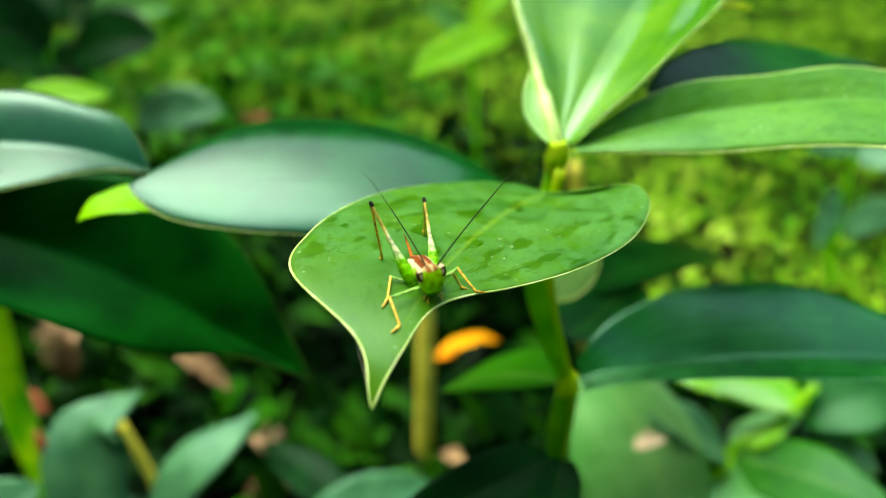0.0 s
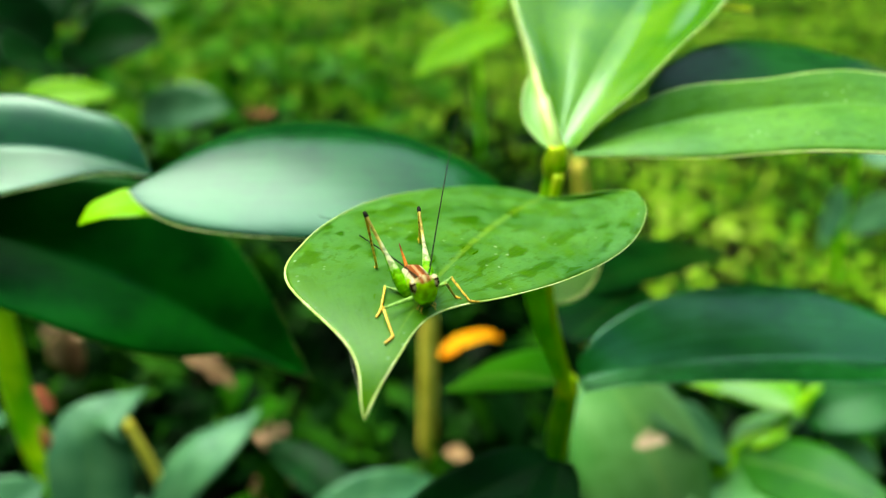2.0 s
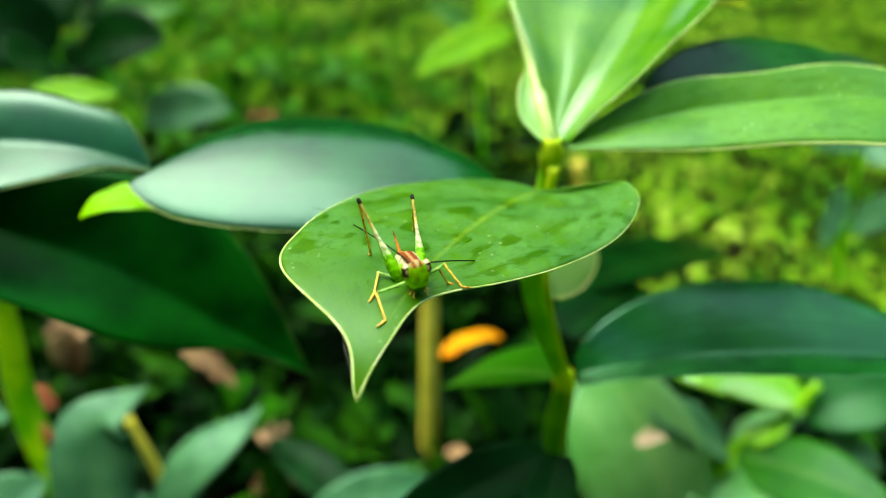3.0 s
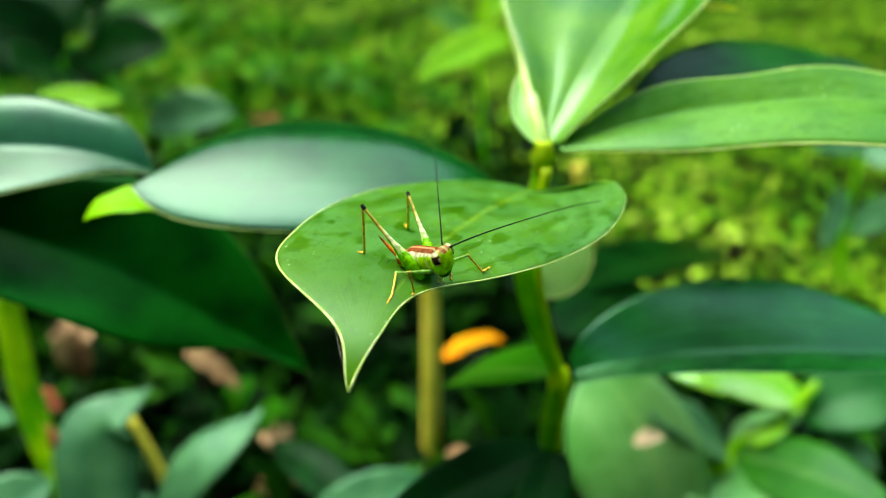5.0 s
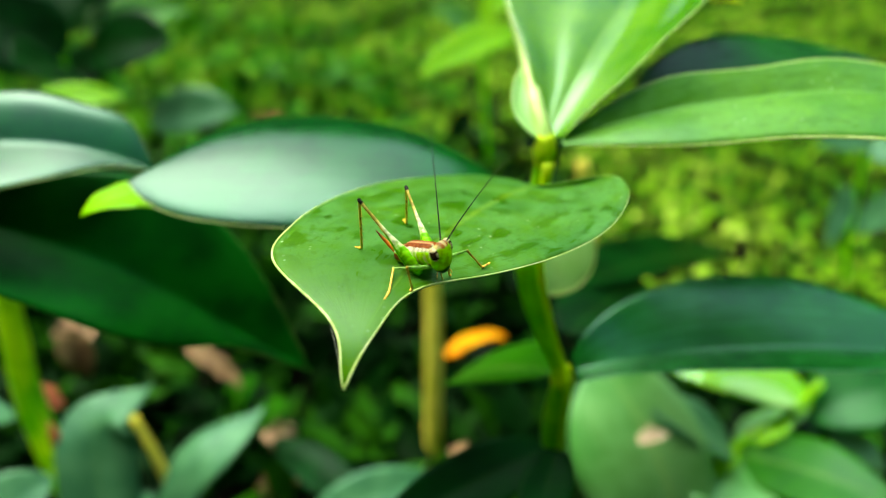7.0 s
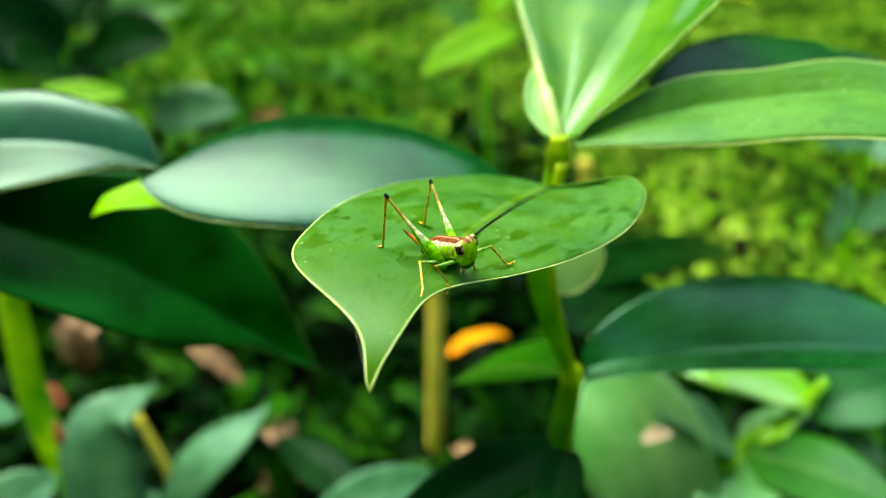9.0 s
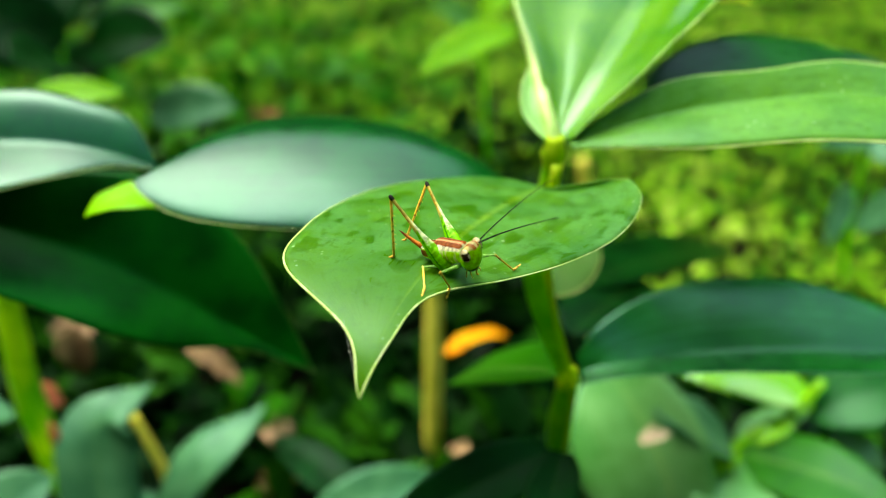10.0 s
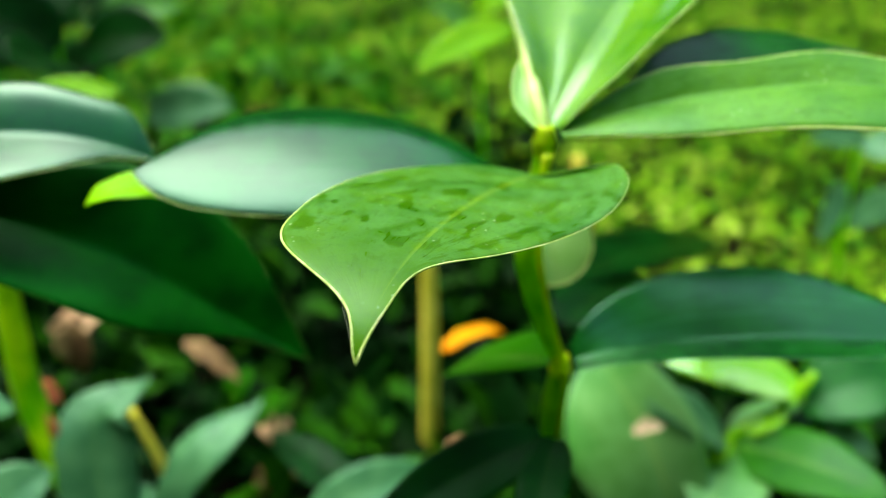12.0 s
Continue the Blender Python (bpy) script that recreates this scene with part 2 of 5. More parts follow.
def adopt(ob, parent, label="", local=False):
    """Make ob a part; its mesh is in world places unless local."""
    ob.parent = parent
    if not local:
        where, up = Matrix.Translation(parent.location), parent.parent
        while up:
            where, up = Matrix.Translation(up.location) @ where, up.parent
        ob.matrix_parent_inverse = where.inverted()
    return tagged(ob, label)


def unit(a):
    return a / np.maximum(np.linalg.norm(a, axis=-1, keepdims=True), 1e-12)


def sheet(name, grid, uv, thick, mat):
    """A closed thin blade over a grid of places, rows along its length."""
    n_s, n_v = grid.shape[:2]
    du, dv = np.gradient(grid, axis=0), np.gradient(grid, axis=1)
    normal = unit(np.cross(dv, du))
    edge = np.ones((n_s, n_v, 1))
    edge[:, 0], edge[:, -1], edge[-1] = 0.35, 0.35, 0.35
    top, low = grid + normal * thick / 2 * edge, grid - normal * thick / 2 * edge
    verts = np.concatenate([top.reshape(-1, 3), low.reshape(-1, 3)])
    uvs = np.concatenate([uv.reshape(-1, 2)] * 2)
    k, half = np.arange(n_s * n_v).reshape(n_s, n_v), n_s * n_v
    a, b, c, d = k[:-1, :-1].ravel(), k[1:, :-1].ravel(), k[1:, 1:].ravel(), k[:-1, 1:].ravel()
    faces = list(zip(a.tolist(), d.tolist(), c.tolist(), b.tolist()))
    faces += list(zip((a + half).tolist(), (b + half).tolist(), (c + half).tolist(), (d + half).tolist()))
    rim = np.concatenate([k[:, 0], k[-1, 1:], k[-2::-1, -1], k[0, -2:0:-1]]).tolist()
    for p, q in zip(rim, rim[1:] + rim[:1]):
        faces.append((p, q, q + half, p + half))
    return mesh_object(name, verts, faces, mat, uvs.tolist())


def tube(name, points, radii, mat, sides=10, flat=1.0):
    """A round stalk along points, tapered, closed at both ends."""
    c = np.array(points, float)
    r = np.interp(np.linspace(0, 1, len(c)), np.linspace(0, 1, len(radii)), radii)
    t = unit(np.gradient(c, axis=0))
    ref = np.array([0.13, 0.0, 1.0]) if abs(t[0][2]) < 0.9 else np.array([1.0, 0.1, 0.0])
    e = unit(np.cross(t, ref))
    n = np.cross(e, t)
    ang = np.linspace(0, 2 * np.pi, sides, endpoint=False)
    ring = c[:, None] + r[:, None, None] * (e[:, None] * np.cos(ang)[None, :, None] + flat * n[:, None] * np.sin(ang)[None, :, None])
    faces = []
    for i in range(len(c) - 1):
        for j in range(sides):
            k = (j + 1) % sides
            faces.append((i * sides + j, i * sides + k, (i + 1) * sides + k, (i + 1) * sides + j))
    faces.append(tuple(range(sides))[::-1])
    faces.append(tuple(range((len(c) - 1) * sides, len(c) * sides)))
    return mesh_object(name, ring.reshape(-1, 3), faces, mat)


def curve(points, count=24):
    """A smooth line through points."""
    p = np.array(points, float)
    p = np.concatenate([[2 * p[0] - p[1]], p, [2 * p[-1] - p[-2]]])
    out = []
    for x in np.linspace(0, len(points) - 1 - 1e-9, count):
        i, t = int(x), x - int(x)
        a, b, c, d = p[i:i + 4]
        out.append(0.5 * (2 * b + (c - a) * t + (2 * a - 5 * b + 4 * c - d) * t * t + (3 * b - a - 3 * c + d) * t ** 3))
    return np.array(out)


def smooth_profile(widths, s):
    n = len(widths) - 1
    w = np.array([2 * widths[0] - widths[1], *widths, 2 * widths[-1] - widths[-2]])
    x = np.clip(s * n, 0, n - 1e-9)
    i = x.astype(int)
    t = x - i
    a, b, c, d = w[i], w[i + 1], w[i + 2], w[i + 3]
    return 0.5 * (2 * b + (c - a) * t + (2 * a - 5 * b + 4 * c - d) * t * t + (3 * b - a - 3 * c + d) * t ** 3)


def turned(tangent, up, degrees):
    n = unit(up - tangent * (tangent @ up)[:, None])
    e = np.cross(tangent, n)
    a = np.radians(degrees)
    return n * np.cos(a) + e * np.sin(a), e * np.cos(a) - n * np.sin(a)


def ripple(grid, amount, seed):
    """Small uneven waves, growing towards the margin."""
    n_s, n_v = grid.shape[:2]
    s, v = np.meshgrid(np.linspace(0, 1, n_s), np.linspace(-1, 1, n_v), indexing="ij")
    k = np.random.RandomState(seed)
    wave = sum(np.sin(k.uniform(3, 11) * s * np.pi + k.uniform(-4, 4) * v + k.uniform(0, 6)) for _ in range(4)) / 4
    return grid + np.array([0, 0, 1.0]) * (wave * np.abs(v) ** 1.5 * amount * np.sin(np.pi * s.clip(0.02, 0.98)))[..., None]


def blade_grid(base, tip, bow=0.05, hook=0.0, sway=0.0, roll0=0.0, roll1=0.0, w1=0.02, w2=0.02, a=0.6, b=0.8, fold=8.0, curl=0.0, sweep=0.0, a2=None, b2=None, fold2=None, curl2=None, sweep2=None, hp=5.0, n_s=34, n_v=15, wave=0.0006, seed=1):
    base, tip = np.array(base), np.array(tip)
    d = tip - base
    size = np.linalg.norm(d)
    s = (1 - np.cos(np.linspace(0, np.pi, n_s))) / 2 * 0.985 + 0.015
    s[-1] = 0.9995
    c = s[:, None]
    ahead = d / size
    up = np.array([0, 0, 1.0]) if abs(ahead[2]) < 0.97 else np.array([0, -1.0, 0.2])
    up = unit(up - ahead * (ahead @ up))
    side = np.cross(ahead, up)
    mid = base + d * c + up * size * (bow * 4 * c * (1 - c) + hook * 1.87 * (c - c ** hp)) + side * size * sway * 4 * c * (1 - c)
    t = unit(np.gradient(mid, s, axis=0))
    n, e = turned(t, up, roll0 + (roll1 - roll0) * c)
    columns, v = [], np.linspace(-1, 1, n_v)
    one = (w1, a, b, fold, curl, sweep)
    two = tuple(p if q is None else q for p, q in zip(one[1:], (a2, b2, fold2, curl2, sweep2)))
    for x in v:
        width, rise, fall, vee, roll, back = one if x < 0 else (w2, *two)
        peak = rise / (rise + fall)
        g = width * (s ** rise * (1 - s) ** fall / (peak ** rise * (1 - peak) ** fall))[:, None]
        lift = abs(x) * np.sin(np.radians(vee)) + roll * x * x
        columns.append(mid + e * g * x * np.cos(np.radians(vee)) + n * g * lift - t * back * g * abs(x) * (1 - c))
    grid = np.stack(columns, 1)
    uv = np.stack(np.meshgrid(s, (v + 1) / 2, indexing="ij"), -1)
    return ripple(grid, wave, seed), uv


def margin_line(grid):
    """The blade's outline from the base round the tip and back."""
    return np.concatenate([grid[1:, 0], grid[-1:, grid.shape[1] // 2], grid[:0:-1, -1]])


def leaf_part(plant, mat, base, tip, label="", thick=0.0004, edge=0.0, rib=0.0, **shape):
    grid, uv = blade_grid(base, tip, **shape)
    ob = adopt(sheet("leaf", grid, uv, thick, mat), plant, label)
    finish_leaf(ob, grid, edge, rib)
    return ob


def finish_leaf(ob, grid, edge, rib):
    if edge:
        line = margin_line(grid)
        inner = adopt(tube("margin", line, [edge * k for k in (0.1, 0.2, 0.45, 0.85, 1.25, 1.0, 0.6, 0.3, 0.1)], MARGIN, 6), ob)
        inner.matrix_parent_inverse = Matrix.Identity(4)
    if rib:
        mid = grid[:, grid.shape[1] // 2]
        n = unit(np.cross(np.gradient(grid, axis=1), np.gradient(grid, axis=0)))[:, grid.shape[1] // 2]
        inner = adopt(tube("midrib", mid - n * rib * 0.7, [rib * 1.3, rib, rib * 0.3], MARGIN, 8), ob)
        inner.matrix_parent_inverse = Matrix.Identity(4)


def shaped_grid(bend, roll, left, right, left_lift, right_lift, n_s=44, n_v=25):
    """A blade along a bent midrib: half widths from base to tip, and for each half how it rises from the rib (fold, its change, curl, its change)."""
    s = (1 - np.cos(np.linspace(0, np.pi, n_s))) / 2 * 0.9895 + 0.01
    c, b = s[:, None], np.array(bend)
    mid = (1 - c) ** 3 * b[0] + 3 * (1 - c) ** 2 * c * b[1] + 3 * (1 - c) * c ** 2 * b[2] + c ** 3 * b[3]
    t = unit(3 * (1 - c) ** 2 * (b[1] - b[0]) + 6 * (1 - c) * c * (b[2] - b[1]) + 3 * c ** 2 * (b[3] - b[2]))
    n, e = turned(t, np.array([0, 0, 1.0]), roll[0] + (roll[1] - roll[0]) * c)
    columns, v = [], np.linspace(-1, 1, n_v)
    for x in v:
        widths, lift = (left, left_lift) if x < 0 else (right, right_lift)
        w = (np.maximum(smooth_profile(widths, s), 0.0001) * np.sqrt(np.clip((1 - s) / 0.03, 0, 1)))[:, None]
        rise = ((lift[0] + lift[1] * s) * abs(x) + (lift[2] + lift[3] * s) * abs(x) ** 3.5)[:, None]
        columns.append(mid + e * w * x + n * w * rise)
    return np.stack(columns, 1), np.stack(np.meshgrid(s, (v + 1) / 2, indexing="ij"), -1)


def shaped_leaf(plant, mat, label="", thick=0.0004, edge=0.0, rib=0.0, wave=0.0006, pleat=0.0, seed=1, **shape):
    """A leaf of given outline; pleat: the height of its lengthwise folds."""
    grid, uv = shaped_grid(**shape)
    grid = ripple(grid, wave, seed)
    grid[..., 2] += pleat * np.sin(uv[..., 1] * 17 + 2.5 * uv[..., 0]) * np.sin(np.pi * uv[..., 0].clip(0, 1))
    ob = adopt(sheet("leaf", grid, uv, thick, mat), plant, label)
    finish_leaf(ob, grid, edge, rib)
    return ob


# ---- ground and distance ----
def ground_sheet():
    rng = np.random.RandomState(3)
    xs = np.concatenate([[-60, -12, -4], np.linspace(-2, 2, 61), [4, 12, 60]])
    ys = np.concatenate([[-60, -12, -3], np.linspace(-0.6, 3.4, 61), [6, 14, 60]])
    x, y = np.meshgrid(xs, ys, indexing="ij")
    z = rng.uniform(-0.006, 0.006, x.shape) * (np.abs(x) < 2.1) * (y < 3.5)
    k = np.arange(x.size).reshape(x.shape)
    faces = list(zip(k[:-1, :-1].ravel().tolist(), k[1:, :-1].ravel().tolist(), k[1:, 1:].ravel().tolist(), k[:-1, 1:].ravel().tolist()))
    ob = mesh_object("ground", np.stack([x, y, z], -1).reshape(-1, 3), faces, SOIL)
    return tagged(ob, "soil under the lawn and plants, blackened in colour in place of shade", "ground", kind="structure")


def scatter(name, count, area, size, height, mat, seed, label, category, tilt=0.7, narrow=0.45, keep=None):
    """Many small pointed leaves, each a bent blade of four faces."""
    rng = np.random.RandomState(seed)
    x, y = rng.uniform(area[0], area[1], count), area[2] + (area[3] - area[2]) * rng.uniform(0, 1, count) ** 1.25
    if keep is not None:
        ok = keep(x, y, rng)
        x, y = x[ok], y[ok]
    n = len(x)
    clump = np.array([noise.noise((a * 9, b * 9, seed)) + 0.6 * noise.noise((a * 28, b * 28, seed)) for a, b in zip(x, y)])
    z = (rng.uniform(0, 1, n) ** 0.8) * height * (0.75 + 0.7 * clump.clip(-1, 1)).clip(0.1, 2)
    yaw, pitch, roll = rng.uniform(0, 2 * np.pi, n), rng.normal(0.25, tilt, n), rng.normal(0, 0.5, n)
    l = size * rng.uniform(0.55, 1.35, n)
    w = l * narrow * rng.uniform(0.7, 1.2, n)
    ahead = np.stack([np.cos(yaw) * np.cos(pitch), np.sin(yaw) * np.cos(pitch), np.sin(pitch)], -1)
    side = np.stack([-np.sin(yaw), np.cos(yaw), np.zeros(n)], -1)
    up = np.cross(ahead, side)
    side, up = side * np.cos(roll)[:, None] + up * np.sin(roll)[:, None], up * np.cos(roll)[:, None] - side * np.sin(roll)[:, None]
    base = np.stack([x, y, z], -1)
    L, Wd = l[:, None], w[:, None]
    p = [base, base + ahead * L * 0.45 + side * Wd * 0.5 + up * L * 0.06, base + ahead * L - up * L * 0.12,
         base + ahead * L * 0.45 - side * Wd * 0.5 + up * L * 0.06, base + ahead * L * 0.5 - up * L * 0.02]
    verts = np.stack(p, 1).reshape(-1, 3)
    verts[:, 2] = np.maximum(verts[:, 2], 0.001)
    k = np.arange(n)[:, None] * 5
    tri = np.concatenate([k + [0, 1, 4], k + [1, 2, 4], k + [2, 3, 4], k + [3, 0, 4]])
    ob = mesh_object(name, verts, tri.tolist(), mat)
    return tagged(ob, label, category, kind="stuff")


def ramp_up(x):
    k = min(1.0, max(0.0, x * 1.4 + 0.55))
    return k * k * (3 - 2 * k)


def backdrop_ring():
    """Unseen ring in place of trees round the garden, raised behind the camera to darken leaf reflections."""
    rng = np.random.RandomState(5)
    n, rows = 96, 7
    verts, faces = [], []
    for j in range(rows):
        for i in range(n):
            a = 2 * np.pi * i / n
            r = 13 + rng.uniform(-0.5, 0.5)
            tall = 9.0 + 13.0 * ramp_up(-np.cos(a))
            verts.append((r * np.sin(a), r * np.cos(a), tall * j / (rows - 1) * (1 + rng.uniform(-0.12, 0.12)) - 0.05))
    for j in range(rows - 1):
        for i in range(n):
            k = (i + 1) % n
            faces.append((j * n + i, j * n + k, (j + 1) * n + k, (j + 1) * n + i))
    return tagged(mesh_object("backdrop", verts, faces, BACK), "unseen dark green ring in place of trees, raised behind the camera to darken reflections", "backdrop", kind="structure")


ground_sheet()
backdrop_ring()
scatter("lawn", 190000, (-2.6, 2.6, 0.30, 3.4), 0.016, 0.034, LAWN, 11, "bright yellow-green lawn of small creeping weeds and grass", "lawn", narrow=0.4, keep=lambda x, y, rng: ((x / 2.5) ** 2 + ((y - 1.5) / 1.9) ** 2 < rng.uniform(0.75, 1.1, x.shape)) & (y > np.where(x > 0.12, 0.42, 0.72) + 0.03 * np.sin(9 * x)))
# dark leaves added over the lawn's left side in place of its shade
scatter("weeds", 2600, (-1.1, 0.05, 0.74, 1.9), 0.042, 0.06, LAWN_SHADE, 13, "darker broad leaves added in place of shade on the lawn's left side", "weeds", narrow=0.6, keep=lambda x, y, rng: ((x + 0.52) / 0.55) ** 2 + ((y - 1.1) / 0.6) ** 2 < rng.uniform(0.3, 1.1, x.shape))
scatter("undergrowth", 9500, (-0.75, 0.8, 0.16, 1.0), 0.045, 0.075, UNDER, 12, "low green undergrowth, blackened in colour in place of shade", "undergrowth", keep=lambda x, y, rng: (y < np.where(x > 0.14, 0.44, 0.85)) & ((x / 0.8) ** 2 + ((y - 0.45) / 0.55) ** 2 < rng.uniform(0.7, 1.15, x.shape)))

# ---- the plant with the heart-shaped leaf ----
plant = thing("broadleaf_plant", (0.0460, 0.0600, 0.0), "tall broad-leaved garden plant with glossy pointed green leaves", "plant", "broad-leaved plants")
STEM_LINE = [(0.0460, 0.0600, 0.0), (0.0428, 0.0805, 0.1325), (0.0333, 0.1293, 0.2295), (0.0312, 0.134, 0.2483), (0.0305, 0.1333, 0.2624), (0.0308, 0.1315, 0.2765), (0.0293, 0.1331, 0.2809), (0.0259, 0.1339, 0.2896), (0.0228, 0.1344, 0.2981), (0.0203, 0.1339, 0.3086), (0.0203, 0.1346, 0.3191), (0.0215, 0.135, 0.3292), (0.022, 0.1349, 0.3348), (0.022, 0.1349, 0.3394)]
adopt(tube("stem", curve(STEM_LINE, 60), [0.0048, 0.0042, 0.0036, 0.0034, 0.0034, 0.0027, 0.0021, 0.0026, 0.0029, 0.0031, 0.0027, 0.0023, 0.0021, 0.0022], STEM, 14), plant)


def node_ring(place, radius):
    ring = tube("stem_node", curve([np.array(place) - [0, 0, 0.004], place, np.array(place) + [0, 0, 0.004]], 9), [radius * 0.8, radius * 1.25, radius * 0.8], JOINT, 14)
    adopt(ring, plant, "pale swollen joint of the stem")


for place, radius in (((0.0308, 0.1315, 0.2768), 0.0025), ((0.0220, 0.1347, 0.3388), 0.0022)):
    node_ring(place, radius)

# heart-shaped leaf that carries the cricket
BEND = [(0.0187, 0.1251, 0.3355), (0.0145, 0.1217, 0.3358), (-0.0074, 0.0697, 0.3566), (-0.0109, 0.0591, 0.3422)]
ROLL = [-2.85, -3.9]
LEFT_WIDTHS = [0.0177, 0.0191, 0.0224, 0.0218, 0.0161, 0.0093, 0.0024, 0.0011, 0]
RIGHT_WIDTHS = [0.0082, 0.0126, 0.0179, 0.0219, 0.0229, 0.0219, 0.0183, 0.0043, 0]
LEFT_LIFT = [0.573, 0.452, 0.308, 0.14, -0.03, -0.12, -0.1, 0.0, 0.1]
RIGHT_LIFT = [0.039, -0.003, -0.034, -0.055, -0.065, -0.064, -0.053, -0.032, 0.0]
SWEEP = [-0.336, -0.311]


def heart_grid(n_s=72, n_v=41):
    s = np.concatenate([np.linspace(0.02, 1, 16)[:-1] ** 2 * 0.12, np.linspace(0.12, 0.9995, n_s - 15)])
    c, b = s[:, None], np.array(BEND)
    mid = (1 - c) ** 3 * b[0] + 3 * (1 - c) ** 2 * c * b[1] + 3 * (1 - c) * c ** 2 * b[2] + c ** 3 * b[3]
    t = unit(3 * (1 - c) ** 2 * (b[1] - b[0]) + 6 * (1 - c) * c * (b[2] - b[1]) + 3 * c ** 2 * (b[3] - b[2]))
    n, e = turned(t, np.array([0, 0, 1.0]), ROLL[0] + (ROLL[1] - ROLL[0]) * c)
    columns, v = [], np.linspace(-1, 1, n_v)
    for x in v:
        widths, lift, sweep = (LEFT_WIDTHS, LEFT_LIFT, SWEEP[0]) if x < 0 else (RIGHT_WIDTHS, RIGHT_LIFT, SWEEP[1])
        w = (smooth_profile(widths, s) * np.sqrt(1 - (1 - np.minimum(1, s / 0.14)) ** 2))[:, None]
        rise = smooth_profile(lift, s)[:, None]
        columns.append(mid + e * w * x + n * w * abs(x) ** 1.4 * rise - t * sweep * w * abs(x) ** 1.5 * (1 - c))
    return np.stack(columns, 1), np.stack(np.meshgrid(s, (v + 1) / 2, indexing="ij"), -1)


grid, uv = heart_grid()
heart_leaf = adopt(sheet("leaf", grid, uv, 0.00035, LEAF_MAIN), plant, "heart-shaped bright green leaf with pale margin and dried rain spots")
finish_leaf(heart_leaf, grid, 0.00018, 0.0)

FEELER_SPOT = skin_material("dark_speck", (0.006, 0.005, 0.004), (0.02, 0.015, 0.01), 900.0, 0.6)


def ball_at(name, at, radius, mat, parent):
    bm = bmesh.new()
    bmesh.ops.create_icosphere(bm, subdivisions=2, radius=radius)
    for v in bm.verts:
        v.co = Vector(at) + Vector((v.co.x * 1.1, v.co.y, v.co.z * 0.8)) * (1 + 0.15 * noise.noise(v.co * 4000))
    me = bpy.data.meshes.new(name)
    bm.to_mesh(me)
    bm.free()
    me.materials.append(mat)
    ob = adopt(new(name, me), parent, "tiny black speck of dirt")
    ob.matrix_parent_inverse = Matrix.Identity(4)
    return ob


shaped_leaf(plant, LEAF_GLOSSY, bend=[(0.0098, 0.1333, 0.3266), (0.0016, 0.1350, 0.3330), (-0.0533, 0.1296, 0.3300), (-0.0674, 0.1316, 0.3332)], roll=(-9, -12), left=[0.0000, 0.0008, 0.0106, 0.0103, 0.0093, 0.0064, 0.0000], right=[0.0216, 0.0340, 0.0457, 0.0506, 0.0443, 0.0266, 0.0000], left_lift=(-0.12, 0, -0.1, 0), right_lift=(0.08, 0, -0.62, 0.4), label="broad dark green leaf with a pale sky sheen", edge=0.00018, seed=2)
# bright lime skin stands in for light coming through this tip
leaf_part(plant, LEAF_LIME, (-0.0623, 0.1388, 0.3249), (-0.0808, 0.1331, 0.3240), bow=0.099, hook=0.061, sway=0.005, roll0=2.75, roll1=-3.148, w1=0.0069, w2=0.0067, a=0.411, b=0.782, fold=4.531, curl=-0.005, sweep=0.052, a2=0.593, b2=0.679, fold2=4.674, curl2=-0.003, sweep2=-0.04, hp=5.003, label="lime green leaf tip, light from behind put into its colour", seed=3)
shaped_leaf(plant, LEAF_FRESH, bend=[(0.0237, 0.1333, 0.3415), (0.0707, 0.1402, 0.3564), (0.1055, 0.1306, 0.3524), (0.1121, 0.1220, 0.3500)], roll=(0, 0), left=[0.0000, 0.0042, 0.0049, 0.0077, 0.0088, 0.0055, 0.0000], right=[0.0015, 0.0114, 0.0144, 0.0165, 0.0157, 0.0095, 0.0000], left_lift=(1.7, -2.1, -0.1, 0), right_lift=(-0.15, 0.15, -0.12, 0), label="long fresh green leaf", wave=0.0003, edge=0.0005, seed=4)
leaf_part(plant, LEAF_DARK, (0.0494, 0.1690, 0.3407), (0.1285, 0.1969, 0.3379), bow=0.031, hook=-0.038, sway=0.02, roll0=24.315, roll1=15.339, w1=0.0205, w2=0.02, a=0.718, b=0.579, fold=3.445, curl=-0.016, sweep=-0.04, a2=0.6, b2=0.6, fold2=5, curl2=0, sweep2=0, hp=5.004, seed=5)
shaped_leaf(plant, LEAF_YOUNG, bend=[(0.0221, 0.1353, 0.3410), (0.0363, 0.1594, 0.3625), (0.0480, 0.1795, 0.3570), (0.0842, 0.2494, 0.3839)], roll=(0, 0), left=[0.0000, 0.0105, 0.0229, 0.0283, 0.0252, 0.0145, 0.0000], right=[0.0039, 0.0133, 0.0200, 0.0222, 0.0184, 0.0102, 0.0000], left_lift=(0.3, 0, 0.15, 0), right_lift=(0.15, 0, 0.35, 0), label="young folded leaf with pale margins", wave=0.002, pleat=0.0008, n_v=61, edge=0.00035, seed=6)
adopt(tube("leaf_stalk", curve([(0.022, 0.1345, 0.3397), (0.0215, 0.1359, 0.3429), (0.0204, 0.1412, 0.3466), (0.0195, 0.1496, 0.3507), (0.0183, 0.161, 0.3558), (0.0166, 0.1739, 0.3612), (0.0155, 0.1872, 0.3674)], 20), [0.0019, 0.0017, 0.0016, 0.0014, 0.0013, 0.0012], PALE_STALK, 10), plant, "pale rolled edge of the young leaf")
